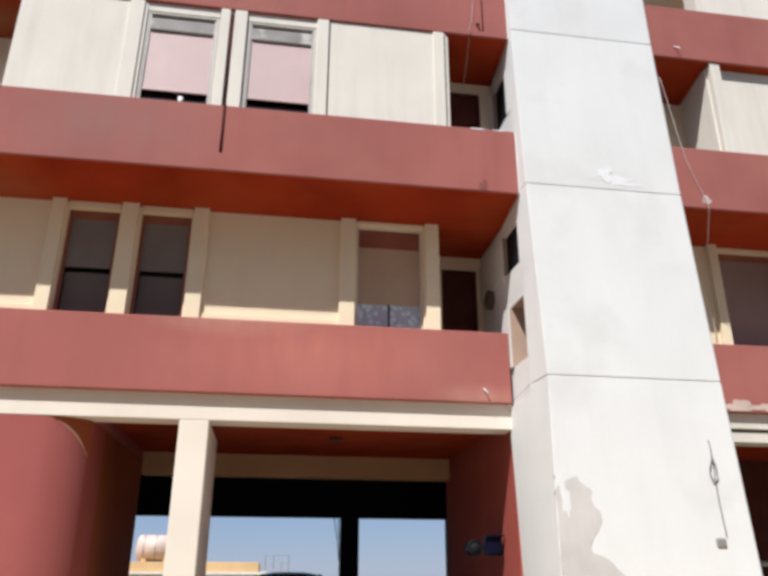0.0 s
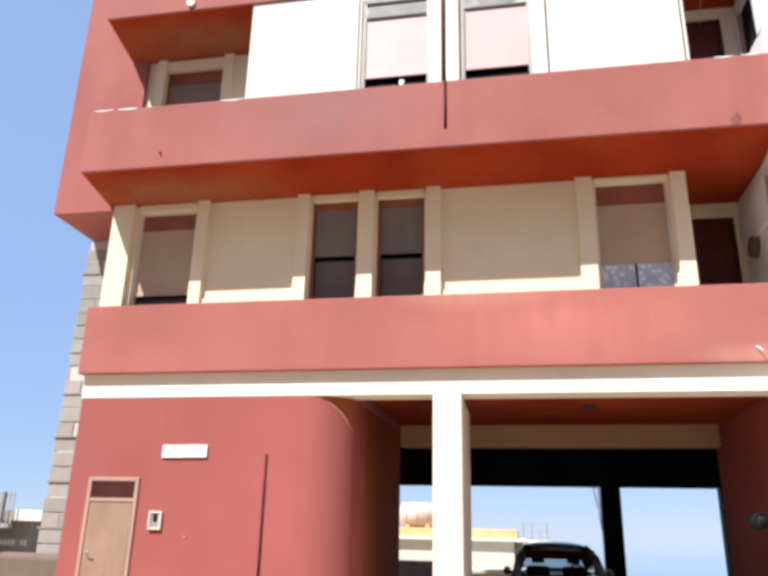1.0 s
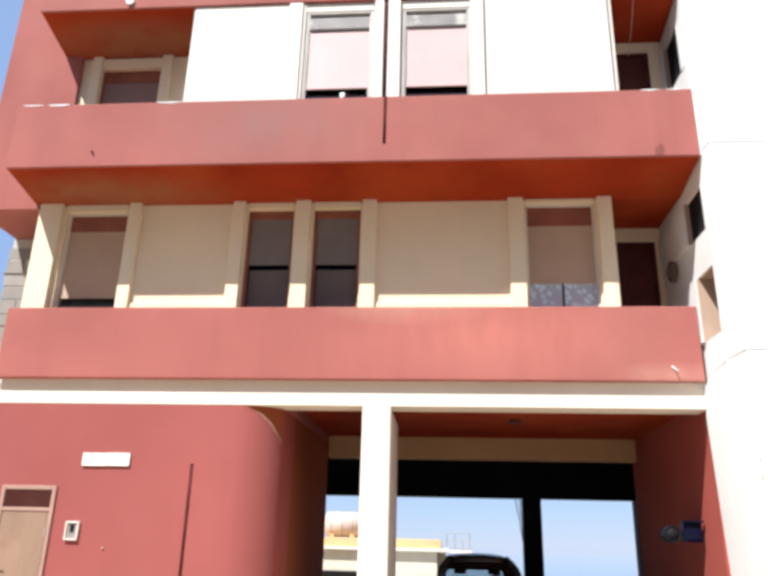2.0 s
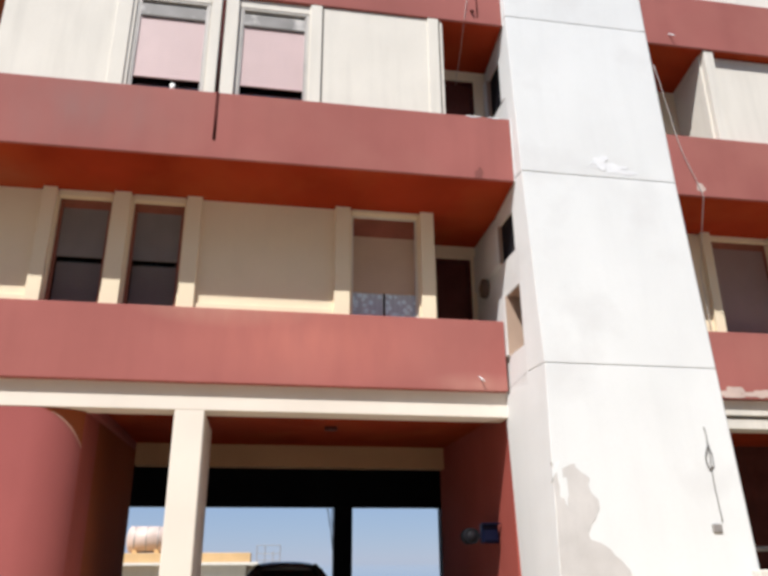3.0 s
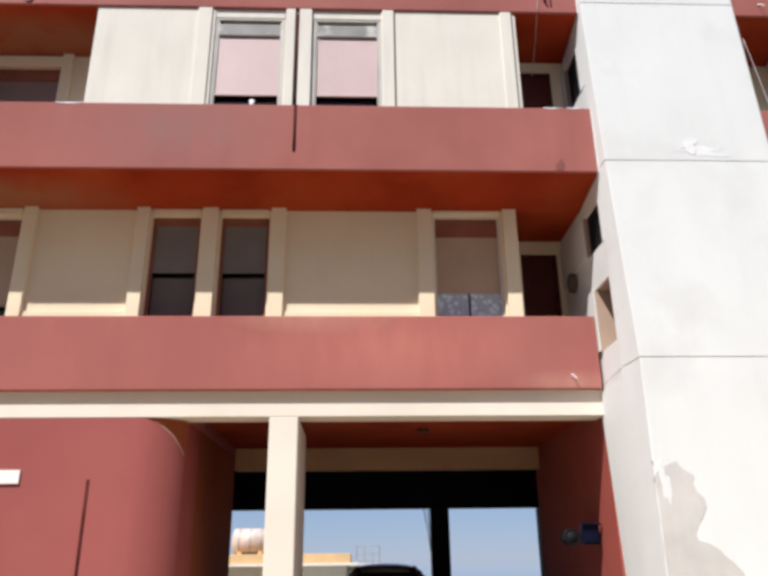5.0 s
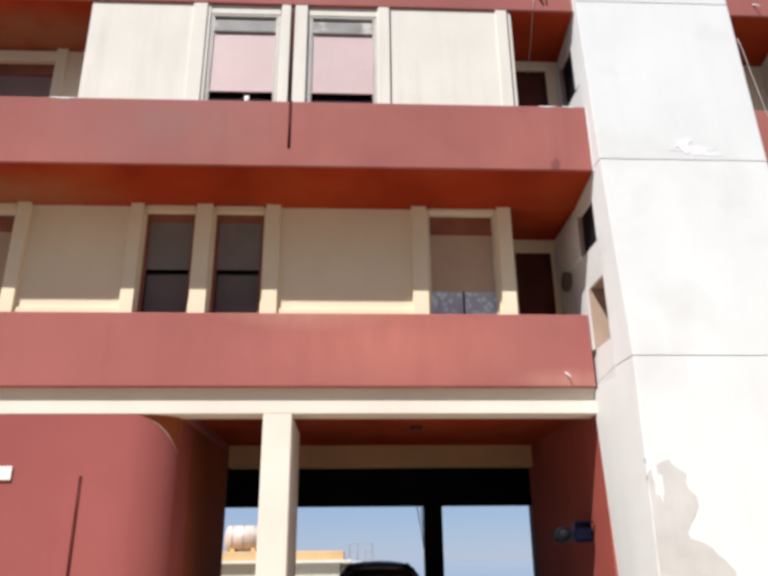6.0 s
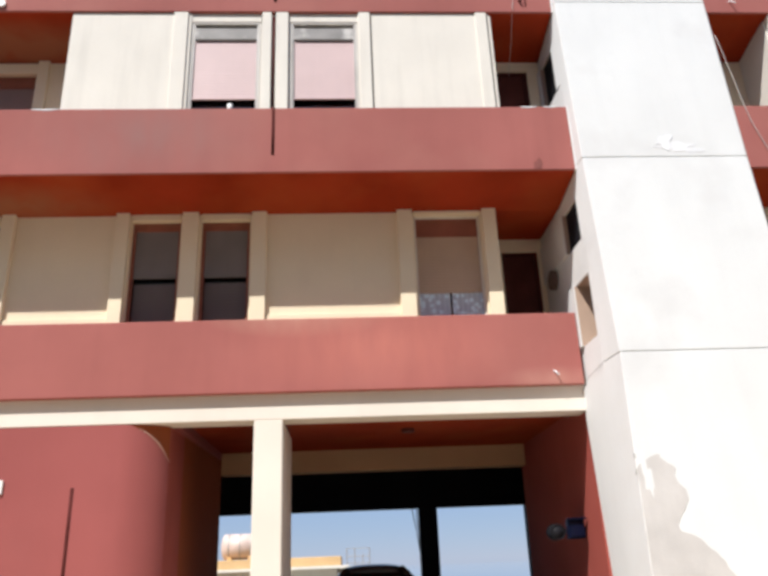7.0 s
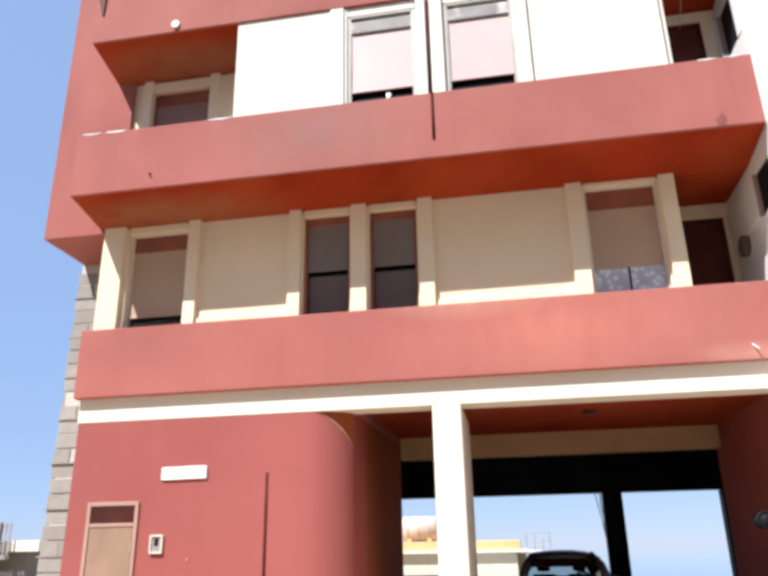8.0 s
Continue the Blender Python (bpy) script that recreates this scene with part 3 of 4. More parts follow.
def door(name, x0, x1, y, z0, z1, mat, label, panels=True):
    d = empty(name, label, "door", "structure")
    part("door_frame", boxes([(x0, x0 + 0.05, y - 0.02, y + 0.08, z0, z1), (x1 - 0.05, x1, y - 0.02, y + 0.08, z0, z1), (x0 + 0.05, x1 - 0.05, y - 0.02, y + 0.08, z1 - 0.05, z1)], 0.004), mat, d)
    part("door_leaf", box(x0 + 0.055, x1 - 0.055, y + 0.02, y + 0.06, z0 + 0.01, z1 - 0.055, 0.005), mat, d)
    part("door_handle", tube([(x0 + 0.11, y + 0.02, z0 + 1.0), (x0 + 0.11, y - 0.03, z0 + 1.0), (x0 + 0.22, y - 0.035, z0 + 1.0)], 0.01), METAL_GREY, d, "small metal lever handle")
    return d


door("door_1", 3.25, 3.9, 11.12, FZ0, 6.42, WOOD_DARK, "dark red-brown door deep in the balcony recess")

# ---- second floor: projecting box ----
BX0, BX1, BZ0, BZ1 = -3.96, 2.95, 6.95, 9.90
OPEN2 = [(-2.03, -0.89), (-0.42, 0.70)]
edges = [BX0 + 0.01] + [v for o in OPEN2 for v in o] + [BX1 - 0.03]
for i in range(0, len(edges), 2):
    y0 = 8.96 if i == 2 else 8.925
    slab("wall_second_floor_%d" % (i // 2 + 1), box(edges[i], edges[i + 1], y0, 9.15, BZ0, BZ1, 0), PALE, "pale sunlit plaster panel between the balconies")
slab("wall_second_left", box(BX0, BX0 + 0.16, 9.2, Y_PANEL, BZ0, BZ1, 0), PALE, "pale side wall of the projecting storey")
slab("wall_second_right", box(BX1 - 0.19, BX1 - 0.03, 9.2, Y_PANEL, BZ0, BZ1, 0), PALE, "pale side wall of the projecting storey")
for i, (a, b) in enumerate([(-2.31, -2.08), (-0.87, -0.715), (-0.645, -0.44), (0.72, 0.91), (2.69, 2.88)]):
    slab("pilaster_upper_%d" % (i + 1), box(a, b, 8.896, 9.0, 7.9, 9.907, 0.01), PALE, "pale plaster pilaster on the projecting storey", "pilaster")
slab("groove_strip_1", box(0.912, 0.932, 8.917, 8.93, 7.9, 9.9, 0), GROOVE, "thin dark strip beside the pilaster", "joint")
slab("groove_strip_2", box(2.884, 2.90, 8.917, 8.93, 7.9, 9.86, 0), GROOVE, "thin dark strip beside the pilaster", "joint")
slab("edge_strip", box(2.92, 2.952, 8.93, 9.3, 7.9, 9.86, 0.004), PALE, "thin white corner strip", "trim")
for i, (a, b) in enumerate(OPEN2):
    slab("lintel_upper_%d" % (i + 1), box(a, b, 8.94, 9.2, 9.74, BZ1, 0), PALE, "pale lintel over a window", "lintel")
window("window_5", -2.03, -0.89, 8.95, 7.4, 9.74, "window with a lowered faded pink roller shutter", SHUTTER_PINK, (8.27, 9.37), 9.40, BOX_GREY, FRAME_GREY, 0.045)
window("window_6", -0.42, 0.70, 8.95, 7.4, 9.74, "window with a lowered faded pink roller shutter", SHUTTER_PINK, (8.27, 9.37), 9.40, BOX_GREY, FRAME_GREY, 0.045)
for i, (a, b) in enumerate(OPEN2):
    sf = empty("shutter_guide", "grey metal guides and dark gap round a window", "trim", "structure")
    part("guide", box(a + 0.045, a + 0.07, 8.96, 9.0, 7.9, 9.74, 0.003), METAL_GREY, sf)
    part("gap_strip", box(a + 0.085, b - 0.085, 8.957, 8.97, 9.372, 9.398, 0), GROOVE, sf, "dark gap under the shutter box")
    part("guide", box(b - 0.07, b - 0.045, 8.96, 9.0, 7.9, 9.74, 0.003), METAL_GREY, sf)
# Dark sheet that stands in for the unlit second floor rooms.
slab("room_second", boxes([(-3.7, 2.7, 9.75, 9.8, BZ0, BZ1)]), DARK, "dark sheet in place of the unlit rooms behind the shutters")
# recesses on both sides
slab("wall_recess_left", boxes([(-6.6, -5.98, Y_PANEL, 10.15, 6.9, 9.72), (-5.98, -4.85, Y_PANEL, 10.15, 9.45, 9.72), (-4.85, BX0, Y_PANEL, 10.15, 6.9, 9.72)]), CREAM, "cream wall at the back of the corner balcony")
slab("pilaster_recess_a", box(-6.16, -5.98, 9.87, Y_PANEL, 6.9, 9.7, 0.01), CREAM, "cream pilaster beside the balcony window", "pilaster")
slab("pilaster_recess_b", box(-4.85, -4.66, 9.87, Y_PANEL, 6.9, 9.7, 0.01), CREAM, "cream pilaster beside the balcony window", "pilaster")
slab("lintel_recess", box(-5.98, -4.85, 9.90, Y_PANEL, 9.45, 9.66, 0.006), CREAM, "cream lintel over the balcony window", "lintel")
window("window_7", -5.98, -4.85, 10.0, 6.95, 9.45, "balcony window with a lowered brown roller shutter", SHUTTER_BROWN, (7.1, 9.22), 9.22, WOOD_BROWN, WOOD_BROWN, 0.03)
slab("wall_recess_right", boxes([(2.9, 3.10, Y_PANEL, 10.15, 6.9, 9.72), (3.10, 3.78, Y_PANEL, 10.15, 9.50, 9.72), (3.78, 4.0, Y_PANEL, 10.15, 6.9, 9.72)]), CREAM, "cream wall at the back of the balcony recess")
door("door_2", 3.10, 3.78, 10.0, 6.95, 9.50, WOOD_DARK, "dark red-brown balcony door in shade")

# ---- stair tower ----
TOWER_L, TOWER_R = 4.0, 6.68
BATTER = [(-0.25, 8.16), (3.80, 8.45), (6.93, 8.66), (10.05, 8.80), (13.2, 8.88), (17.2, 8.93)]


def front_y(z):
    for (z0, y0), (z1, y1) in zip(BATTER, BATTER[1:]):
        if z <= z1:
            return y0 + (y1 - y0) * (z - z0) / (z1 - z0)
    return BATTER[-1][1]


def face_x(y, z=9.0):
    """The tower's left face, slightly splayed, its foot twisted towards the street."""
    x, f = 3.955 + max(0.0, 9.85 - y) * 0.085, max(0.0, min(1.0, (9.85 - y) / 1.45))
    low = max(0.0, 3.8 - z)
    return x + (1 - f) * 0.03 * low - f * 0.05 * low


R_T = 0.014


def tower_ring(z, inset=0.0):
    yf = front_y(z) + inset
    xl = face_x(yf, z) + inset
    pts = [(face_x(8.985, z) + inset, 8.985)]
    for a in range(0, 91, 15):
        pts.append((xl + R_T - R_T * math.cos(radians(a)), yf + R_T - R_T * math.sin(radians(a))))
    for a in range(0, 91, 15):
        pts.append((TOWER_R - inset - 0.05 + 0.05 * math.sin(radians(a)), yf + 0.05 - 0.05 * math.cos(radians(a))))
    pts += [(TOWER_R - inset, 8.985)]
    return [(x, y, z) for x, y in pts]


tower = empty("stair_tower", "white plastered stair tower with peeling paint and joints", "tower", "structure")
JOINTS = [-0.25, 3.80, 6.93, 10.05, 13.2, 17.2]
for z0, z1 in zip(JOINTS, JOINTS[1:]):
    a, b = z0 + 0.005, z1 - 0.005
    part("panel", loft([tower_ring(a, 0.006)] + [tower_ring(a + 0.008 + (b - a - 0.016) * i / 8) for i in range(9)] + [tower_ring(b, 0.006)]), WHITE, tower)
part("core", loft([tower_ring(z, 0.02) for z in (-0.25, 0.8, 1.8, 2.4, 2.6, 3.0, 3.4, 3.8)] + [ tower_ring(6.93, 0.02), tower_ring(10.05, 0.02), tower_ring(17.2, 0.02)]), TOWER_JOINT, tower, "dark joints between the tower panels")
# left side wall with openings (y0, y1, z0, z1)
HOLES = [(9.04, 9.64, 4.22, 5.20), (9.10, 9.74, 5.78, 6.47), (9.20, 9.80, 8.55, 9.42)]
side = []
zs = sorted([GROUND, 17.2] + [v for h in HOLES for v in h[2:]])
for z0, z1 in zip(zs, zs[1:]):
    hole = [h for h in HOLES if h[2] <= z0 and h[3] >= z1]
    if hole:
        side += [(4.0, 4.42, 8.985, hole[0][0], z0, z1), (4.0, 4.42, hole[0][1], 14.0, z0, z1)]
    else:
        side += [(4.0, 4.42, 8.985, 14.0, z0, z1)]
sb = bmesh.new()
for r in side:
    if r[4] < 3.62:
        add_box(sb, 4.0, 4.42, 8.985, 14.0, 3.62, HOLES[0][2])
    else:
        add_box(sb, *r)
for v in sb.verts:
    if v.co.x < 4.1:
        v.co.x = face_x(v.co.y, v.co.z)
part("side_wall", sb, WHITE, tower)
foot_y = [8.985 + (Y_BEAM + 0.06 - 8.985) * i / 10 for i in range(11)]
foot = loft([[(face_x(y, z), y, z) for y in foot_y] + [(4.42, foot_y[-1], z), (4.42, 8.985, z)] for z in [GROUND + (3.62 - GROUND) * k / 24 for k in range(25)]])
part("foot_wall", foot, WHITE, tower)
part("side_wall", box(6.48, 6.68, 8.985, 14.0, GROUND, 17.2, 0), WHITE, tower)
part("inner_wall", boxes([(5.2, 5.3, 8.99, 11.4, GROUND, 17.0), (4.42, 5.2, 11.4, 11.5, GROUND, 17.0)]), CREAM, tower, "cream inner wall of the stair")
for h in HOLES:
    part("opening_rim", boxes([(4.28, 4.32, h[0], h[0] + 0.03, h[2], h[3]), (4.28, 4.32, h[1] - 0.03, h[1], h[2], h[3]), (4.28, 4.32, h[0] + 0.03, h[1] - 0.03, h[2], h[2] + 0.03), (4.28, 4.32, h[0] + 0.03, h[1] - 0.03, h[3] - 0.03, h[3])]), WOOD_BROWN, tower, "brown metal window rim")
    part("opening_lining", boxes([(face_x(h[1]) + 0.02, 4.28, h[1] - 0.012, h[1] - 0.002, h[2] + 0.004, h[3] - 0.004), (face_x(h[0]) + 0.03, 4.28, h[0] + 0.002, h[1] - 0.012, h[3] - 0.012, h[3] - 0.003)]), LINING, tower, "beige brown lining of the opening")
# Dark sheets added in the upper openings to stand in for their dark inside.
for h in HOLES[1:]:
    part("closed_shutter", box(4.05, 4.08, h[0] + 0.004, h[1] - 0.014, h[2] + 0.01, h[3] - 0.014, 0.004), NAVY, tower, "dark sheet added in the opening for its dark inside")
jb = bmesh.new()
vs = [jb.verts.new(p) for p in ((face_x(8.985) - 0.002, 8.985, 3.804), (face_x(8.985) - 0.002, 8.985, 3.796), (face_x(9.845) - 0.002, 9.845, 3.667), (face_x(9.845) - 0.002, 9.845, 3.675))]
jb.faces.new(vs)
bmesh.ops.solidify(jb, geom=jb.faces[:], thickness=0.008)
part("side_joint", jb, TOWER_JOINT, tower, "dark joint line")
slab("tower_roof", box(4.0, 6.68, 8.95, 14.0, 17.2, 17.4, 0.01), WHITE, "white slab on the tower", "roof")


def blotch(cx, cz, rx, rz, seed, k=40, rough=0.35, off=0.004):
    """An uneven flake that lies on the tower's front."""
    rnd = random.Random(seed)
    bm = bmesh.new()
    ph = [rnd.uniform(0, 6.28) for _ in range(5)]
    ring = []
    for i in range(k):
        a = 2 * math.pi * i / k
        f = 1 + rough * (0.5 * math.sin(2 * a + ph[0]) + 0.35 * math.sin(3 * a + ph[1]) + 0.3 * math.sin(5 * a + ph[2]) + 0.2 * math.sin(9 * a + ph[3])) + rnd.uniform(-0.05, 0.05)
        x, z = cx + rx * f * math.cos(a), cz + rz * f * math.sin(a)
        ring.append((x, z))
    top = [bm.verts.new((x, front_y(z) - off, z)) for x, z in ring]
    bot = [bm.verts.new((x, front_y(z) + 0.01, z)) for x, z in ring]
    bm.faces.new(top)
    for i in range(k):
        bm.faces.new((top[i], top[(i + 1) % k], bot[(i + 1) % k], bot[i]))
    bmesh.ops.recalc_face_normals(bm, faces=bm.faces[:])
    bmesh.ops.triangulate(bm, faces=bm.faces[:])
    return bm



def patch_surface_y(x, z):
    y = front_y(z)
    edge = face_x(y, z) + R_T
    if x < edge:
        y += R_T - math.sqrt(max(0.0, R_T * R_T - (edge - x) ** 2))
    return y


def peeled_area(z0, z1):
    """Bare render along the tower's corner: an uneven strip that widens towards the ground."""
    rnd = random.Random(12)
    bm = bmesh.new()
    n, k = 70, 18
    rows = []
    for i in range(n + 1):
        z = z1 + (z0 - z1) * i / n
        right = 4.40 + 0.19 * math.exp(-((z - 1.88) / 0.17) ** 2) + 0.08 * min(1.0, max(0.0, (z - 1.9) / 0.3)) + 0.80 * max(0.0, 1.48 - z) ** 0.53 + 0.012 * math.sin(z * 23) + 0.008 * math.sin(z * 51 + 1)
        left = face_x(front_y(z), z) + 0.0006 + 0.002 * (1 + math.sin(z * 17))
        if z > z1 - 0.16:
            f = (z1 - z) / 0.16
            left += 0.26 * (1 - f) ** 1.5
            right = left + (right - left) * max(0.08, f) ** 0.5
        rows.append([bm.verts.new((x, patch_surface_y(x, z) - 0.005, z)) for x in [left + (right - left) * (j / k) ** 2 for j in range(k + 1)]])
    for a, b in zip(rows, rows[1:]):
        for j in range(k):
            bm.faces.new((a[j], b[j], b[j + 1], a[j + 1]))
    return bm


part("peeled_patch", peeled_area(GROUND + 0.05, 2.42), PEELED, tower, "bare grey render where the white paint fell off")
part("paint_flake", blotch(5.62, 7.10, 0.34, 0.07, 5, rough=0.7), FLAKE, tower, "flaking white paint above a joint")
part("paint_flake", blotch(5.40, 7.20, 0.14, 0.10, 6, rough=0.6, off=0.007), FLAKE, tower, "flaking white paint above a joint")
part("paint_flake", blotch(4.12, 2.17, 0.055, 0.25, 9, rough=0.5, off=0.008), WHITE, tower, "tongue of white paint left on the bare patch")
# Dark tube draws the crack and the thin shadow of the curled paint.
part("paint_curl", tube([(face_x(front_y(z), z) - 0.004 + 0.02 * math.sin((z - 2.2) * 14), front_y(z) + 0.012, z) for z in (2.44, 2.38, 2.32, 2.26, 2.18)], 0.009, 6), TOWER_JOINT, tower, "dark line for the crack and thin shadow at the curled paint")

# ---- block wall at the far corner, stacked blocks below ----
slab("wall_block_core", box(-7.80, -6.64, 11.131, 11.40, GROUND, 6.6, 0), MORTAR, "mortar core of the concrete block wall")
slab("wall_boundary", prism_x([(9.95, GROUND), (9.95, 0.86), (10.0, 0.93), (10.12, 0.93), (10.17, 0.86), (10.17, GROUND)], -7.74, -6.64, 0.03), BROWN_PLASTER, "low brown-grey plastered boundary wall with rounded top")

# ---- right wing ----
band("parapet_wing_first", 6.68, X_END, Y_BAND, 3.66, 4.79, "red parapet band with scraped pale lower edge")
slab("floor_wing_first", box(6.68, X_END, Y_BAND + 0.16, 14.0, 3.70, 3.95, 0), CREAM, "concrete floor slab of the wing", "floor")
band("parapet_wing_second", 6.68, X_END, Y_BALC, 6.86, 8.01, "red painted balcony parapet of the wing")
soffit("soffit_wing_second", 6.69, X_END, Y_BALC, 6.86, Y_WALL + 0.09, 6.68, "red underside of the wing balcony")
slab("floor_wing_second", box(6.68, X_END, Y_PANEL, 14.0, 6.68, 6.92, 0), SOFFIT, "floor slab of the wing", "floor")
band("parapet_wing_third", 6.68, X_END, Y_BALC, 9.91, 11.06, "red painted balcony parapet of the wing")
soffit("soffit_wing_third", 6.69, X_END, Y_BALC, 9.91, Y_WALL + 0.09, 9.69, "red underside of the upper wing balcony")
slab("floor_wing_third", box(6.68, X_END, Y_PANEL, 14.0, 9.69, 9.97, 0), SOFFIT, "floor slab of the wing", "floor")
slab("wall_wing_upper", box(6.68, X_END, Y_PANEL, 14.0, 9.97, ROOF, 0), CREAM, "cream upper storey wall of the wing")
slab("wall_wing_box_upper", box(7.82, X_END, 8.98, 9.3, 11.0, 12.9, 0), PALE, "pale projecting storey of the wing")
band("parapet_wing_fourth", 6.68, X_END, Y_BALC, 12.96, 14.11, "red painted balcony parapet of the wing")
slab("wall_wing_first", boxes([(6.68, 8.0, Y_PANEL, 10.2, FZ0, FZT), (8.0, 9.14, Y_PANEL, 10.2, 6.60, FZT), (9.14, X_END, Y_PANEL, 10.2, FZ0, FZT)]), CREAM, "cream plastered wall of the wing")
for i, (a, b) in enumerate([(7.80, 7.97), (9.17, 9.36), (12.2, 12.4)]):
    slab("pilaster_wing_%d" % (i + 1), box(a, b, Y_WALL, Y_PANEL + 0.02, 4.2, FZT + 0.02, 0.01), CREAM, "cream plaster pilaster of the wing", "pilaster")
window("window_8", 8.0, 9.14, YW1, 4.5, 6.60, "tall window with a lowered grey-brown roller shutter", SHUTTER_BROWN, (4.62, 6.48), 6.48, WOOD_BROWN, WOOD_BROWN, 0.03)
# Dark sheet that stands in for the unlit wing rooms.
slab("room_wing", boxes([(6.9, X_END, 10.75, 10.8, FZ0, FZT)]), DARK, "dark sheet in place of the unlit rooms behind the shutters")
slab("wall_wing_second", box(7.80, X_END, 9.05, 9.25, BZ0, 9.86, 0), PALE, "pale sunlit plaster wall of the wing")
slab("wall_wing_second_side", box(7.80, 7.98, 9.25, Y_PANEL, BZ0, BZ1, 0), PALE, "pale side wall of the wing's projecting storey")
slab("pilaster_wing_upper", box(7.83, 8.02, 8.92, 9.06, 7.9, 9.905, 0.01), PALE, "white pilaster at the wing's corner", "pilaster")
slab("wall_wing_recess", box(6.68, 7.98, Y_PANEL, 10.15, 6.9, 9.72, 0), CREAM, "cream wall in the shaded wing recess")
slab("beam_wing_upper", box(6.68, X_END, 9.80, 10.2, 3.41, 3.66, 0.008), FRAME_WHITE, "white concrete beam over the garage", "beam")
slab("beam_wing_lower", box(6.68, X_END, 9.84, 10.2, 3.20, 3.37, 0.008), FRAME_WHITE, "white concrete beam over the garage", "beam")
slab("beam_wing_groove", box(6.68, X_END, 9.90, 10.15, 3.36, 3.42, 0), GROOVE, "dark groove between the two beams", "beam")
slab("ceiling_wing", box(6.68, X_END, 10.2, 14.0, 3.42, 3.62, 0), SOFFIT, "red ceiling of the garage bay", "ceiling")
slab("wall_wing_garage", box(6.68, X_END, 13.0, 13.2, GROUND, 3.42, 0), WOOD_DARK, "dark brown wall at the back of the garage")
slab("wall_wing_end", box(X_END - 0.3, X_END, 10.2, 18.3, GROUND, 16.0, 0), CREAM, "cream end wall of the wing")
# Unseen dark floor, added so that less light bounces up in the garage.
slab("floor_garage", box(6.7, X_END - 0.3, 10.0, 13.0, GROUND - 0.05, GROUND + 0.004, 0), DARK_FLOOR, "unseen dark floor added to cut bounced light in the garage", "floor")
slab("column_garage", box(8.05, 8.45, 12.0, 12.3, GROUND, 3.42, 0.01), NAVY, "dark column inside the garage", "column")
grail = empty("garage_rail", "dark blue-grey metal rail inside the garage", "rail")
part("top_bar", tube([(7.4, 11.0, 1.40), (14.0, 11.0, 1.40)], 0.045), BOX_GREY, grail)
for px in (7.6, 9.0, 10.4, 11.8, 13.2):
    part("post", tube([(px, 11.0, GROUND), (px, 11.0, 1.37)], 0.03), BOX_GREY, grail)
tagged(part("meter_cabinet", box(6.45, 6.98, 7.98, 8.14, GROUND, 1.12, 0.015), FRAME_WHITE), "white metal cabinet at the foot of the tower", "cabinet")

# ---- entrance door, sign, intercom on the red wall ----
d3 = empty("door_3", "tan metal entrance door with a dark transom vent", "door", "structure")
DY = Y_BEAM - 0.03
part("door_frame", boxes([(-6.28, -6.22, DY, DY + 0.05, GROUND, 2.06), (-5.50, -5.44, DY, DY + 0.05, GROUND, 2.06), (-6.22, -5.50, DY, DY + 0.05, 2.0, 2.06), (-6.22, -5.50, DY, DY + 0.05, 1.70, 1.75)], 0.005), DOOR_PINK, d3)
part("door_leaf", box(-6.21, -5.51, DY + 0.012, DY + 0.028, GROUND + 0.01, 1.70, 0.004), DOOR_TAN, d3)
tv = part("transom_vent", box(-6.22, -5.50, DY + 0.022, DY + 0.029, 1.75, 2.0, 0), GROOVE, d3, "dark louvred transom")
for i in range(6):
    part("slat", prism_x([(DY + 0.006, 1.765 + i * 0.04), (DY + 0.02, 1.785 + i * 0.04), (DY + 0.02, 1.79 + i * 0.04), (DY + 0.006, 1.77 + i * 0.04)], -6.22, -5.50), PIPE, tv)
part("door_handle", tube([(-6.15, DY + 0.012, 0.98), (-6.15, DY - 0.05, 0.98), (-6.07, DY - 0.055, 0.98)], 0.011), METAL_GREY, d3, "small lever handle")
part("hinge", box(-5.515, -5.495, DY - 0.01, DY + 0.01, 1.35, 1.47, 0.003), METAL_GREY, d3)
sign = empty("sign_board", "blank white board fixed to the red wall", "sign")
part("board", box(-5.115, -4.76, Y_BEAM - 0.03, Y_BEAM, 2.355, 2.54, 0.004), PLAQUE, sign)
part("board", box(-4.758, -4.395, Y_BEAM - 0.03, Y_BEAM, 2.36, 2.545, 0.004), PLAQUE, sign)
icom = empty("intercom", "white framed intercom panel on the red wall", "intercom")
part("frame", boxes([(-5.21, -5.185, Y_BEAM - 0.04, Y_BEAM, 1.31, 1.57), (-5.035, -5.01, Y_BEAM - 0.04, Y_BEAM, 1.31, 1.57), (-5.185, -5.035, Y_BEAM - 0.04, Y_BEAM, 1.545, 1.57), (-5.185, -5.035, Y_BEAM - 0.04, Y_BEAM, 1.31, 1.335)], 0.004), FRAME_WHITE, icom)
part("plate", box(-5.185, -5.035, Y_BEAM - 0.02, Y_BEAM, 1.335, 1.545, 0.003), METAL_GREY, icom, "grey call button plate")
part("speaker", box(-5.14, -5.08, Y_BEAM - 0.028, Y_BEAM - 0.02, 1.42, 1.52, 0.003), NAVY, icom, "dark speaker grille")
tagged(part("bracket_stub", tube([(-4.62, Y_BEAM, 1.22), (-4.62, Y_BEAM - 0.02, 1.22)], 0.012), SCRAPE), "small pale fixing plug in the red wall", "fixing")


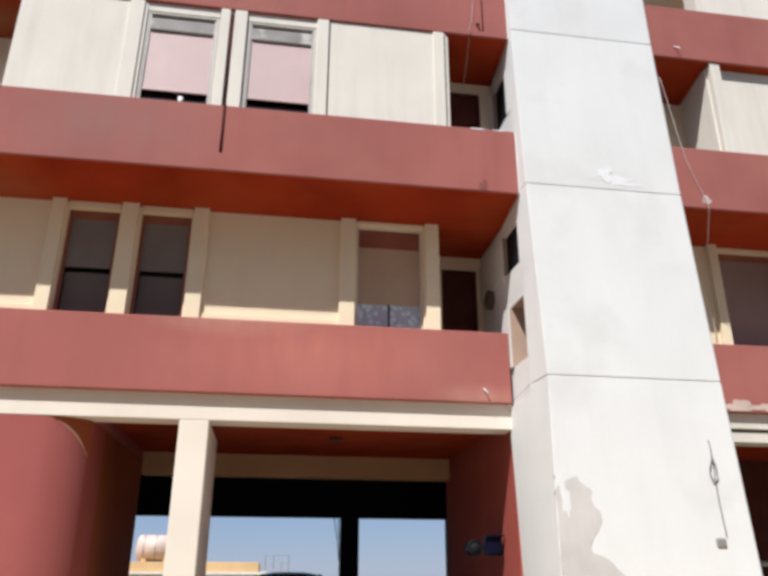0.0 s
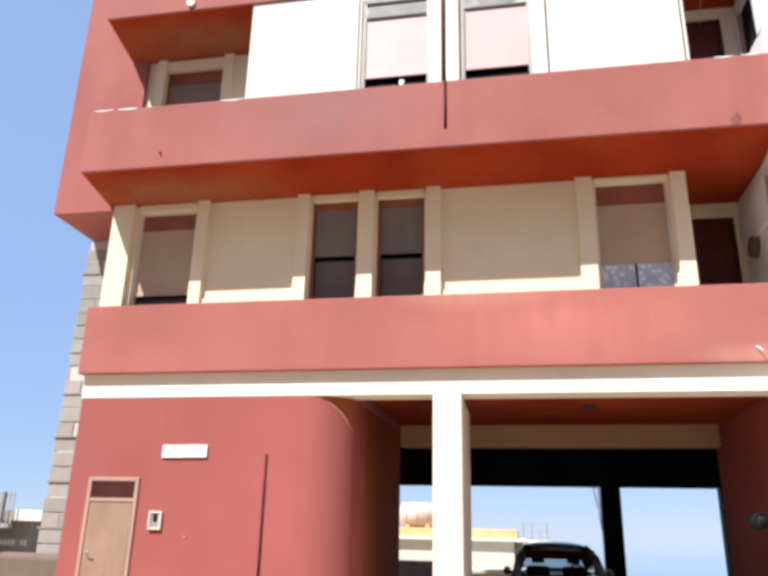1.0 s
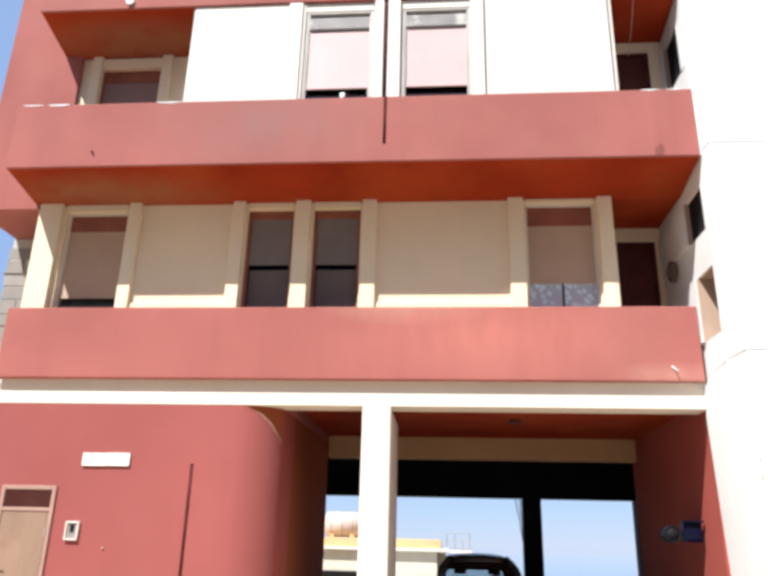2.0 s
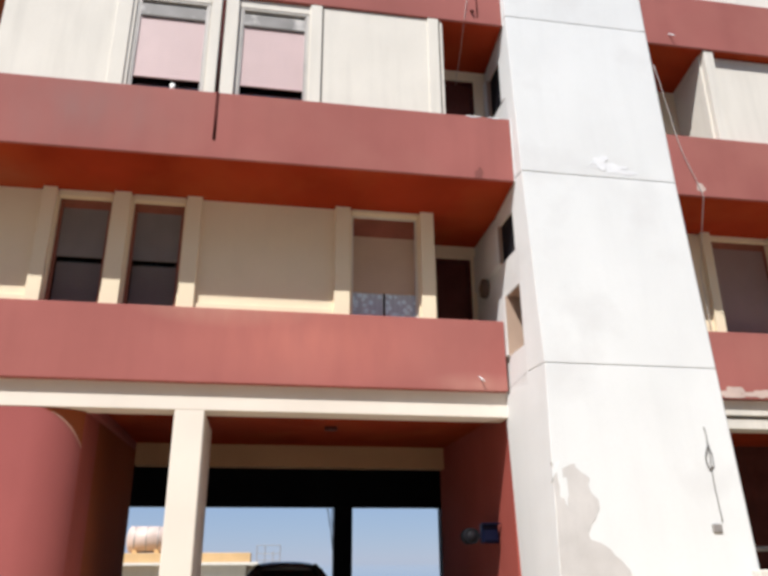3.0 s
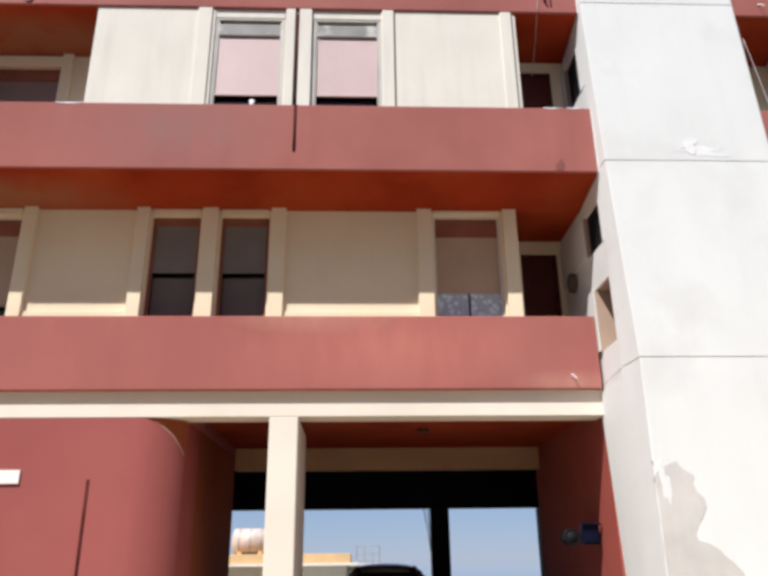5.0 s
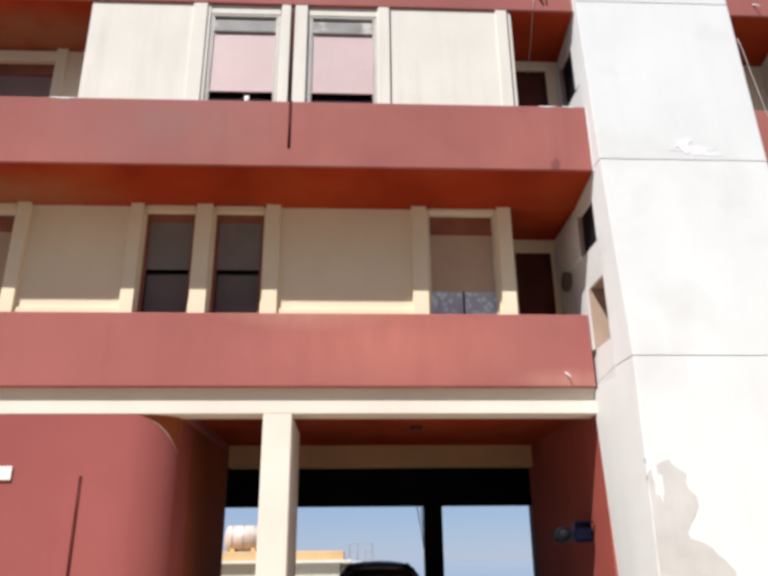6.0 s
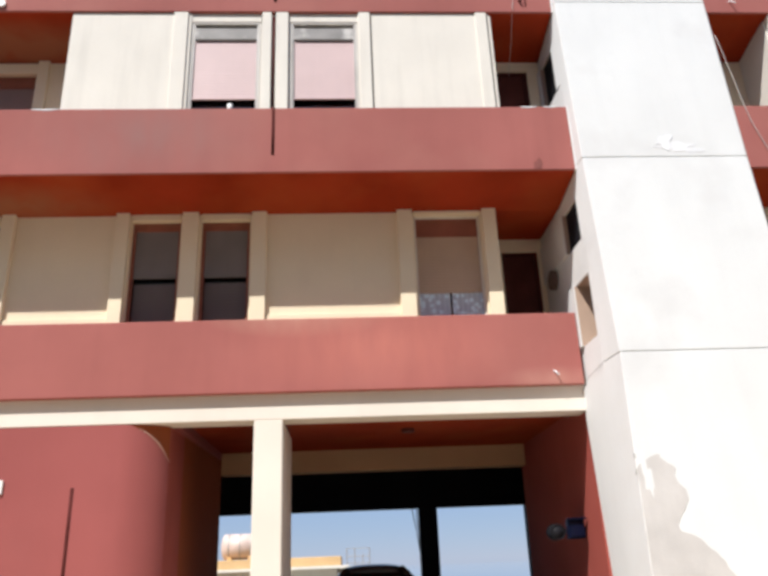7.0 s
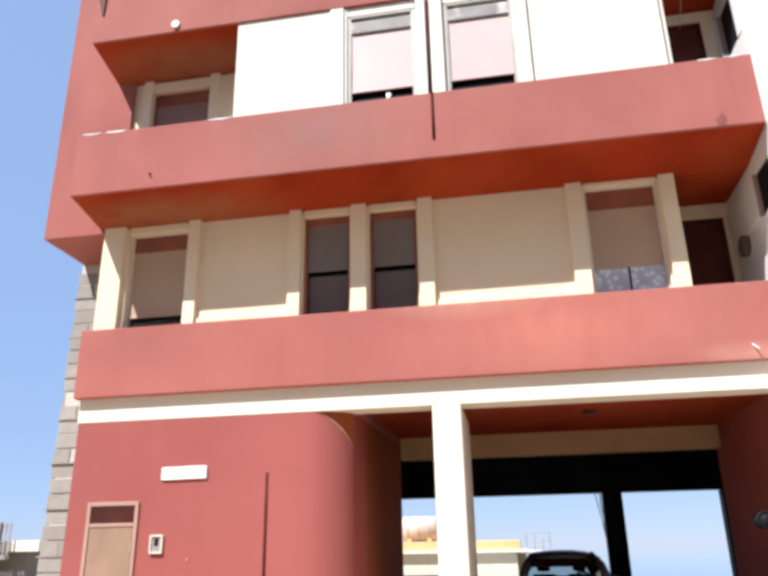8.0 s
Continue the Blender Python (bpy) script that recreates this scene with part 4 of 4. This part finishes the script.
def down_pipe(x, yf, z0, z1, label, r=0.027, mat=PIPE):
    return tagged(part("drain_pipe", tube([(x, yf + r * 0.35, z1), (x, yf + r * 0.35, (z0 + z1) / 2), (x, yf + r * 0.35, z0)], r, 10), mat, None, "", True), label, "pipe", "pipes on the facade")


down_pipe(-3.45, Y_BEAM, GROUND, 2.41, "thin dark brown pipe up the red wall")
down_pipe(-0.66, Y_BALC, 10.12, 11.06, "thin dark brown pipe down the parapet")
down_pipe(3.58, Y_BALC, 10.02, 11.06, "thin dark brown pipe down the parapet", 0.014)
down_pipe(-0.66, Y_BALC, 7.17, 8.02, "thin dark brown pipe down the parapet")
down_pipe(-0.68, 8.93, 8.02, 9.82, "thin brown pipe between two pilasters", 0.022, PIPE)


def spout(x, yf, z, label, out=0.08, lean=0.09):
    return tagged(part("drain_spout", tube([(x, yf + 0.01, z), (x + 0.02, yf - out * 0.5, z - lean * 0.4), (x + 0.05, yf - out, z - lean)], 0.011, 8), FLAKE, None, "", True), label, "drain spout", "drain spouts in the parapets")


spout(3.52, Y_BAND, 3.88, "white drain spout in the red parapet")
tagged(part("drain_spout", tube([(-5.3, Y_BALC + 0.01, 7.12), (-5.3, Y_BALC - 0.04, 7.10)], 0.015), PIPE), "small dark drain stub in the red parapet", "drain spout", "drain spouts in the parapets")
tagged(part("drain_spout", tube([(3.47, Y_BALC + 0.01, 10.16), (3.49, Y_BALC - 0.05, 10.11)], 0.022), PIPE), "small dark drain stub in the red parapet", "drain spout", "drain spouts in the parapets")
spout(7.17, Y_BALC, 10.16, "small pale drain spout in the wing parapet", 0.10, 0.12)
tagged(part("wall_lamp", tube([(-5.10, Y_BALC + 0.01, 10.05), (-5.10, Y_BALC - 0.02, 10.05), (-5.10, Y_BALC - 0.04, 10.05)], 0.068, 24), PLAQUE, None, "", False), "round white bulkhead lamp on the parapet", "lamp")

tagged(part("wall_bracket", loft([[(-6.69, y, 11.0), (-6.51, y, 11.0), (-6.535, y, 10.51), (-6.555, y, 10.49)] for y in (8.86, 8.892)]), WOOD_DARK), "dark pointed wedge at the red parapet corner", "bracket")

# ---- loose cables and small fittings ----
def cable(name, pts, r, mat, label):
    fine = []
    for a, b, k in zip(pts, pts[1:], range(99)):
        va, vb = Vector(a), Vector(b)
        for i in range(5):
            f = i / 5
            fine.append(va.lerp(vb, f) + Vector((0.012 * math.sin(k * 2.1 + f * 3), 0, 0)))
    fine.append(Vector(pts[-1]))
    return tagged(part(name, tube(fine, r, 6), mat, None, "", True), label, "cable")


cable("hanging_cable", [(3.44, 8.87, 11.0), (3.38, 8.865, 10.3), (3.35, 8.875, 9.95), (3.36, 9.15, 9.78), (3.39, 9.5, 9.58), (3.44, 9.9, 9.37)], 0.0045, CABLE, "pale cable hanging over the balcony edge")
cable("facade_cable", [(6.75, 8.86, 9.4), (6.86, 8.86, 8.6), (7.02, 8.865, 7.7), (7.22, 8.86, 7.0), (7.25, 8.86, 6.84), (7.40, 9.3, 6.2), (7.62, 9.80, 5.9), (7.64, 9.82, 4.85)], 0.006, CABLE, "pale cable running down the wing facade")
cable("loose_cable", [(6.27, front_y(2.95) - 0.008, 2.95), (6.27, front_y(2.75) - 0.01, 2.72), (6.20, front_y(2.5) - 0.03, 2.52), (6.22, front_y(2.4) - 0.02, 2.38), (6.29, front_y(2.4) - 0.012, 2.42), (6.31, front_y(2.6) - 0.03, 2.58), (6.27, front_y(2.75) - 0.01, 2.74), (6.25, front_y(2.4) - 0.01, 2.36), (6.27, front_y(2.0) - 0.008, 2.0), (6.26, front_y(1.7) - 0.008, 1.70)], 0.008, DARKCABLE, "dark loose cable loop fixed on the tower")
cable("rear_cable", [(2.10, 17.97, 2.52), (2.08, 17.9, 2.25), (2.15, 17.95, 1.95), (2.14, 17.96, 1.3), (2.15, 17.97, 0.6)], 0.012, DARKCABLE, "dark cable hanging down the rear column")
cable("rear_cable", [(1.98, 17.97, 2.50), (2.02, 17.9, 2.2), (2.10, 17.95, 1.95), (2.13, 17.96, 1.5)], 0.012, DARKCABLE, "dark loose cable hanging from the rear beam")
tagged(part("junction_box", box(6.10, 6.24, front_y(1.62) - 0.025, front_y(1.62) + 0.05, 1.56, 1.68, 0.02), METAL_GREY), "small grey junction box on the tower", "junction box")

lamp = empty("flood_lamp", "dark blue floodlight on a bracket on the passage wall", "lamp")
part("bracket", tube([(4.0, 10.72, 1.62), (3.80, 10.74, 1.62), (3.52, 10.78, 1.60)], 0.025), NAVY, lamp)
part("housing", box(3.70, 3.96, 10.56, 10.72, 1.49, 1.78, 0.02), BLUE_LAMP, lamp, "dark blue lamp housing")
part("visor", box(3.68, 3.98, 10.50, 10.58, 1.765, 1.79, 0.006), BLUE_LAMP, lamp)
part("lens", box(3.73, 3.93, 10.548, 10.557, 1.53, 1.73, 0.004), BLUE_LAMP, lamp, "dark lamp front")
drum = part("drum", tube([(3.55, 10.62, 1.60), (3.55, 10.86, 1.60)], 0.12, 20), NAVY, lamp, "round dark drum", True)
part("rim", tube([(3.55 + 0.11 * math.cos(a), 10.615, 1.60 + 0.11 * math.sin(a)) for a in [i * math.pi / 10 for i in range(21)]], 0.010), NAVY, drum, "dark rim", True)

fan = empty("wall_fan", "dark round vent on the recess wall", "vent")
part("drum", tube([(4.0, 10.55, 5.66), (3.92, 10.55, 5.66)], 0.17, 24), BROWN_PLASTER, fan, "", True)
part("cover", tube([(3.92, 10.55, 5.66), (3.90, 10.55, 5.66)], 0.12, 20), BROWN_PLASTER, fan)
tagged(part("ceiling_lamp", tube([(1.45, 11.75, 3.42), (1.45, 11.75, 3.36)], 0.11, 20), WOOD_DARK), "small brown round lamp on the passage ceiling", "lamp")
cup = tagged(part("cup", loft([[(-1.36 + r * math.cos(a), 9.0 + r * math.sin(a), z) for a in [i * math.pi / 6 for i in range(12)]] for r, z in ((0.028, 8.012), (0.036, 8.08), (0.042, 8.15))]), PLAQUE, None, "", True), "small white cup on the parapet under the window", "cup")

# chipped edges on the parapet top, scraped edge on the wing
def chips(name, x0, x1, y, z, seed, k, parent, mat, size=0.05, label=""):
    rnd = random.Random(seed)
    for i in range(k):
        a = x0 + (x1 - x0) * (i + rnd.uniform(0, 0.15)) / k
        w = (x1 - x0) / k * rnd.uniform(0.75, 0.95)
        h = size * rnd.uniform(0.4, 1.0)
        bm = bmesh.new()
        n = 9
        top = [(a + w * j / n, z + 0.004) for j in range(n + 1)]
        bot = [(a + w * j / n, z - h * (0.25 + 0.75 * math.sin(math.pi * j / n)) * rnd.uniform(0.6, 1.0)) for j in range(n + 1)]
        ft = [bm.verts.new((px, y - 0.004, pz)) for px, pz in top]
        fb = [bm.verts.new((px, y - 0.004, pz)) for px, pz in bot]
        bk = [bm.verts.new((px, y + 0.06, z + 0.005)) for px, pz in top]
        for j in range(n):
            bm.faces.new((fb[j], fb[j + 1], ft[j + 1], ft[j]))
            bm.faces.new((ft[j], ft[j + 1], bk[j + 1], bk[j]))
        part(name, bm, mat, parent, label)


chips("chipped_edge", -6.64, -5.75, Y_BALC, 8.01, 4, 2, b2, FLAKE, 0.035, "white chipped plaster edge")
chips("chipped_edge", 3.25, 3.93, Y_BALC, 8.01, 7, 2, b2, FLAKE, 0.04, "white chipped plaster edge")
chips("chipped_edge", -4.4, -3.9, Y_BALC, 8.01, 11, 1, b2, FLAKE, 0.03, "white chipped plaster edge")
wing_band = bpy.data.objects["parapet_wing_first"]


def flake_on(name, y, cx, cz, rx, rz, seed, mat, parent, label, lo=None, hi=None, k=36, rough=0.4):
    """An uneven thin patch on an upright wall at y, cut off at lo and hi."""
    rnd = random.Random(seed)
    ph = [rnd.uniform(0, 6.28) for _ in range(4)]
    bm = bmesh.new()
    ring = []
    for i in range(k):
        a = 2 * math.pi * i / k
        f = 1 + rough * (0.4 * math.sin(2 * a + ph[0]) + 0.35 * math.sin(3 * a + ph[1]) + 0.3 * math.sin(5 * a + ph[2]) + 0.25 * math.sin(8 * a + ph[3]))
        z = cz + rz * f * math.sin(a)
        z = z if lo is None else max(lo, z)
        z = z if hi is None else min(hi, z)
        ring.append((cx + rx * f * math.cos(a), z))
    top = [bm.verts.new((x, y - 0.003, z)) for x, z in ring]
    mid = bm.verts.new((cx, y - 0.003, cz))
    for i in range(k):
        bm.faces.new((top[i], top[(i + 1) % k], mid))
    bmesh.ops.recalc_face_normals(bm, faces=bm.faces[:])
    return part(name, bm, mat, parent, label)


for i in range(7):
    flake_on("scraped_patch", Y_BAND, 7.75 + i * 0.55, 3.75, 0.24 + 0.07 * math.sin(i * 2.3), 0.075 + 0.02 * math.cos(i * 1.7), 20 + i, SCRAPE, wing_band, "scraped pale plaster patch", 3.675, None)
flake_on("plaster_patch", Y_BALC, 7.26, 7.02, 0.07, 0.09, 47, SCRAPE, bpy.data.objects["parapet_wing_second"], "pale plaster patch under the cable", 6.875, None, 30, 0.3)
flake_on("water_stain", Y_BALC, 3.44, 6.95, 0.07, 0.10, 43, STAIN, b2, "dark water stain", 6.875, None, 30, 0.3)

# ---- parked car in the passage ----
car = empty("car", "black parked hatchback facing the passage mouth", "car")
car.location, car.scale = (0.046, -0.234, 0.0), (0.83, 0.83, 1.0)
CX, CW = 0.92, 0.91


def car_ring(y, zb, zt, w, tuck=0.06):
    return [(CX - w, y, zb), (CX - w - 0.0, y, (zb + zt) / 2), (CX - w + tuck * 0.4, y, zt - 0.10), (CX - w + tuck * 2.0, y, zt - 0.02), (CX - w * 0.4, y, zt + 0.02), (CX + w * 0.4, y, zt + 0.02), (CX + w - tuck * 2.0, y, zt - 0.02), (CX + w - tuck * 0.4, y, zt - 0.10), (CX + w, y, (zb + zt) / 2), (CX + w, y, zb)]


part("body", loft([car_ring(13.55, 0.0, 0.30, 0.72), car_ring(13.62, -0.08, 0.44, 0.82), car_ring(13.9, -0.10, 0.56, 0.89), car_ring(14.5, -0.10, 0.66, 0.91), car_ring(14.75, -0.10, 0.70, CW), car_ring(16.2, -0.10, 0.73, CW), car_ring(17.3, -0.10, 0.74, 0.90), car_ring(17.65, -0.02, 0.66, 0.84), car_ring(17.72, 0.05, 0.5, 0.7)]), CARPAINT, car, "glossy black body", True)
part("roof", loft([[(CX - w, y, z - 0.06), (CX - w + 0.04, y, z - 0.015), (CX - w * 0.5, y, z + 0.012), (CX, y, z + 0.018), (CX + w * 0.5, y, z + 0.012), (CX + w - 0.04, y, z - 0.015), (CX + w, y, z - 0.06), (CX, y, z - 0.05)] for y, z, w in ((15.20, 1.16, 0.56), (15.4, 1.20, 0.59), (16.2, 1.23, 0.60), (16.9, 1.21, 0.58), (17.15, 1.17, 0.56))]), CARPAINT, car, "", True)
for s in (-1, 1):
    part("pillar", tube([(CX + s * 0.83, 14.60, 0.70), (CX + s * 0.73, 14.95, 0.98), (CX + s * 0.56, 15.26, 1.14)], 0.085), CARPAINT, car, "", True)
    part("pillar", tube([(CX + s * 0.86, 16.1, 0.72), (CX + s * 0.60, 16.1, 1.17)], 0.045), CARPAINT, car, "", True)
    part("pillar", tube([(CX + s * 0.81, 17.45, 0.72), (CX + s * 0.56, 17.08, 1.15)], 0.07), CARPAINT, car, "", True)
    mir = part("mirror", loft([[(CX + s * (0.98 + 0.08 * math.cos(a)), 14.86 + dy, 0.80 + 0.062 * math.sin(a) * k) for a in [i * math.pi / 6 for i in range(12)]] for dy, k in ((-0.05, 0.6), (-0.02, 1.0), (0.05, 1.0))]), CARPAINT, car, "dark wing mirror", True)
    part("mirror_arm", tube([(CX + s * 0.86, 14.9, 0.74), (CX + s * 0.94, 14.88, 0.78)], 0.02), CARPAINT, mir)
    part("headlight", loft([[(CX + s * (0.60 + 0.14 * math.cos(a)), y, 0.38 + 0.07 * math.sin(a)) for a in [i * math.pi / 6 for i in range(12)]] for y in (13.57, 13.66)]), GLASS, car, "clear headlight")
    for wy in (14.2, 16.9):
        wh = part("wheel", disc_x(CX + s * 0.74, wy, 0.06, 0.31, 0.2), RUBBER, car, "black tyre")
        part("rim", disc_x(CX + s * 0.80, wy, 0.06, 0.19, 0.12, 16), SILVER, wh)
    # front seats with headrests
    st = part("seat", box(CX + s * 0.36 - 0.24, CX + s * 0.36 + 0.24, 15.75, 15.9, 0.2, 0.86, 0.05), SEAT, car, "dark cloth seat")
    part("headrest", box(CX + s * 0.36 - 0.13, CX + s * 0.36 + 0.13, 15.80, 15.90, 0.90, 1.06, 0.03), SEAT, st)
    part("side_glass", prism_x([(14.75, 0.73), (17.35, 0.76), (17.05, 1.13), (15.3, 1.13)], CX + s * 0.74 - 0.003, CX + s * 0.74 + 0.003), CAR_GLASS, car)
wsb = bmesh.new()
wsb.faces.new([wsb.verts.new(p) for p in ((CX - 0.80, 14.62, 0.71), (CX + 0.80, 14.62, 0.71), (CX + 0.55, 15.24, 1.14), (CX - 0.55, 15.24, 1.14))])
part("windscreen", wsb, CAR_GLASS, car)
rgb_ = bmesh.new()
rgb_.faces.new([rgb_.verts.new(p) for p in ((CX - 0.74, 17.5, 0.76), (CX + 0.74, 17.5, 0.76), (CX + 0.53, 17.14, 1.13), (CX - 0.53, 17.14, 1.13))])
part("rear_window", rgb_, CAR_GLASS, car)
part("sun_band", loft([[(CX - 0.66, 15.06, 0.99), (CX + 0.66, 15.06, 0.99), (CX + 0.54, 15.26, 1.15), (CX - 0.54, 15.26, 1.15)], [(CX - 0.66, 15.08, 0.99), (CX + 0.66, 15.08, 0.99), (CX + 0.54, 15.28, 1.15), (CX - 0.54, 15.28, 1.15)]]), SEAT, car, "dark band at the top of the windscreen")
part("rear_seat", box(CX - 0.62, CX + 0.62, 16.85, 17.0, 0.2, 0.80, 0.05), SEAT, car, "dark rear bench")
# Silver colour stands in for sun glare on the dark bonnet.
part("bonnet", loft([[(CX - w, y, z - 0.02), (CX - w * 0.9, y, z), (CX - w * 0.4, y, z + 0.03), (CX + w * 0.4, y, z + 0.03), (CX + w * 0.9, y, z), (CX + w, y, z - 0.02)] for y, z, w in ((13.66, 0.46, 0.70), (13.9, 0.56, 0.78), (14.3, 0.635, 0.80), (14.58, 0.675, 0.80))], False), SILVER, car, "bonnet coloured pale silver for the sun glare on it", True)
part("grille", boxes([(CX - 0.36, CX + 0.36, 13.53, 13.56, 0.12 + i * 0.05, 0.14 + i * 0.05) for i in range(5)]), NAVY, car, "dark front grille")
part("bumper", box(CX - 0.78, CX + 0.78, 13.47, 13.62, -0.10, 0.08, 0.03), CARPAINT, car)
part("wiper", tube([(CX - 0.5, 14.63, 0.735), (CX + 0.05, 14.66, 0.76)], 0.008), RUBBER, car)
part("dashboard", box(CX - 0.7, CX + 0.7, 14.75, 15.1, 0.55, 0.735, 0.04), SEAT, car)
part("steering_wheel", tube([(CX + 0.36 + 0.18 * math.cos(a), 15.2 - 0.06 * math.sin(a), 0.74 + 0.17 * math.sin(a)) for a in [i * math.pi / 8 for i in range(17)]], 0.016), RUBBER, car, "", True)

# ---- neighbouring houses below the slope ----
house = empty("neighbour_house", "low flat-roofed house with an orange parapet and pale walls", "house")
part("wall", box(-9.0, -0.05, 30.0, 38.0, -3.4, 1.10, 0.02), STUCCO, house, "pale grey stucco wall")
part("roof_edge", box(-9.2, 0.42, 29.75, 38.2, 1.10, 1.21, 0.02), FRAME_WHITE, house, "white roof edge")
part("parapet", box(-9.0, 0.10, 30.0, 38.0, 1.21, 1.56, 0.02), ORANGE, house, "orange parapet")
# Side wall in a darker brown that carries its shade.
part("side_wall", box(-0.05, 0.30, 30.4, 38.0, -3.4, 1.10, 0.02), SIDE_SHADE, house, "side wall coloured brown for its shade")
# Dark sheet on the wall, for the shade inside the garage.
part("garage_opening", box(-6.0, -3.1, 29.97, 30.0, -3.3, 0.30, 0), DARK, house, "dark sheet in place of the shaded garage opening")
an = part("annexe", box(-2.3, 0.9, 27.4, 29.6, -3.2, 0.02, 0.02), ORANGE, house, "orange low annexe")
part("coping", box(-2.4, 1.0, 27.3, 29.7, 0.02, 0.16, 0.02), STUCCO, an, "grey coping")
tank = empty("water_tank", "horizontal rusty white water tank on the roof", "tank")
TX, TY, TZ, TR = -4.0, 31.0, 2.08, 0.50
part("drum", loft([[(x, TY + r * math.cos(a), TZ + r * math.sin(a)) for a in [i * math.pi / 14 for i in range(28)]] for x, r in ((TX - 0.78, 0.20), (TX - 0.74, 0.36), (TX - 0.66, TR), (TX, TR), (TX + 0.66, TR), (TX + 0.74, 0.36), (TX + 0.78, 0.20))]), TANK, tank, "", True)
for dx in (-0.45, 0.0, 0.45):
    part("strap", loft([[(x, TY + (TR + 0.015) * math.cos(a), TZ + (TR + 0.015) * math.sin(a)) for a in [i * math.pi / 14 for i in range(28)]] for x in (TX + dx - 0.02, TX + dx + 0.02)]), METAL_GREY, tank, "thin metal strap")
for dx in (-0.42, 0.42):
    part("pier", box(TX + dx - 0.09, TX + dx + 0.09, TY - 0.36, TY + 0.36, 1.56, 1.72, 0.01), ORANGE, tank, "orange support pier")
fr = empty("roof_railing", "thin grey metal railing frame on the roof edge", "railing")
for px, top in ((0.34, 1.84), (0.66, 1.84), (0.98, 1.60), (1.26, 1.84)):
    part("post", tube([(px, 30.32, 1.16), (px, 30.32, top)], 0.018), METAL_GREY, fr)
for z, a, b in ((1.83, 0.34, 1.26), (1.52, 0.34, 1.26), (1.26, 0.34, 1.26)):
    part("bar", tube([(a, 30.32, z), (b, 30.32, z)], 0.013), METAL_GREY, fr)
part("platform", box(0.05, 1.35, 30.1, 31.2, 1.06, 1.16, 0.01), FRAME_WHITE, fr, "small white slab")

low = empty("distant_house", "low grey flat-roofed house with a white roof slab", "house")
part("wall", box(-34.0, -17.85, 25.0, 33.0, -2.6, 1.45, 0.02), GREY_WALL, low)
part("roof", box(-34.5, -17.2, 24.6, 33.4, 1.46, 1.84, 0.02), FRAME_WHITE, low, "white roof slab")
for i in range(3):
    wv = part("window", box(-20.6 - i * 3, -19.3 - i * 3, 24.96, 25.0, -0.3, 0.9, 0.01), NAVY, low, "dark window")
    part("sill", box(-20.7 - i * 3, -19.2 - i * 3, 24.88, 25.0, -0.38, -0.3, 0.01), FRAME_WHITE, wv)
rf = empty("roof_fence", "pale slatted screen with a dark post beside the low house", "fence")
for i in range(30):
    part("slat", box(-23.3 + i * 0.17, -23.23 + i * 0.17, 24.4, 24.43, 1.36, 2.48, 0), METAL_GREY, rf)
for z in (1.46, 2.34):
    part("rail", box(-23.4, -18.3, 24.43, 24.47, z, z + 0.04, 0), METAL_GREY, rf)
part("base_beam", box(-23.5, -18.3, 24.3, 24.5, 1.20, 1.36, 0.01), BOX_GREY, rf, "dark base beam")
part("post", box(-18.8, -18.68, 24.32, 24.4, -0.6, 2.5, 0.01), BOX_GREY, rf, "dark metal post")
for i in range(14):
    part("lower_slat", box(-22.3 + i * 0.24, -22.16 + i * 0.24, 24.4, 24.45, -2.4, 1.20, 0), FRAME_WHITE, rf, "white lower slat")

# ---- concrete blocks of the rear corner wall, each its own ----
core = bpy.data.objects["wall_block_core"]
rnd = random.Random(5)
shapes = []
for w in (1.28, 0.95, 0.32):
    me = bpy.data.meshes.new("brick")
    bm = box(-w / 2, w / 2, -0.06, 0.06, -0.118, 0.118, 0.008)
    bm.to_mesh(me)
    bm.free()
    me.materials.append(BLOCK)
    shapes.append((w, me))
z = GROUND + 0.13
row = 0
while z < 6.5:
    left = -7.83 - 0.012 * (6.5 - z) + rnd.uniform(-0.012, 0.012)
    x = left
    seq = [0] if row % 3 else [2, 1]
    for s in seq:
        w, me = shapes[s]
        if x + w > -6.5:
            break
        ob = new("brick", me)
        ob.location = (x + w / 2, 11.18 + rnd.uniform(-0.012, 0.012), z)
        ob.parent = core
        x += w + 0.012
    if row % 3 == 2:
        part("mortar_lip", box(left - 0.045, -6.64, 11.10, 11.25, z + 0.118, z + 0.140, 0.002), BLOCK, core)
    z += 0.257
    row += 1
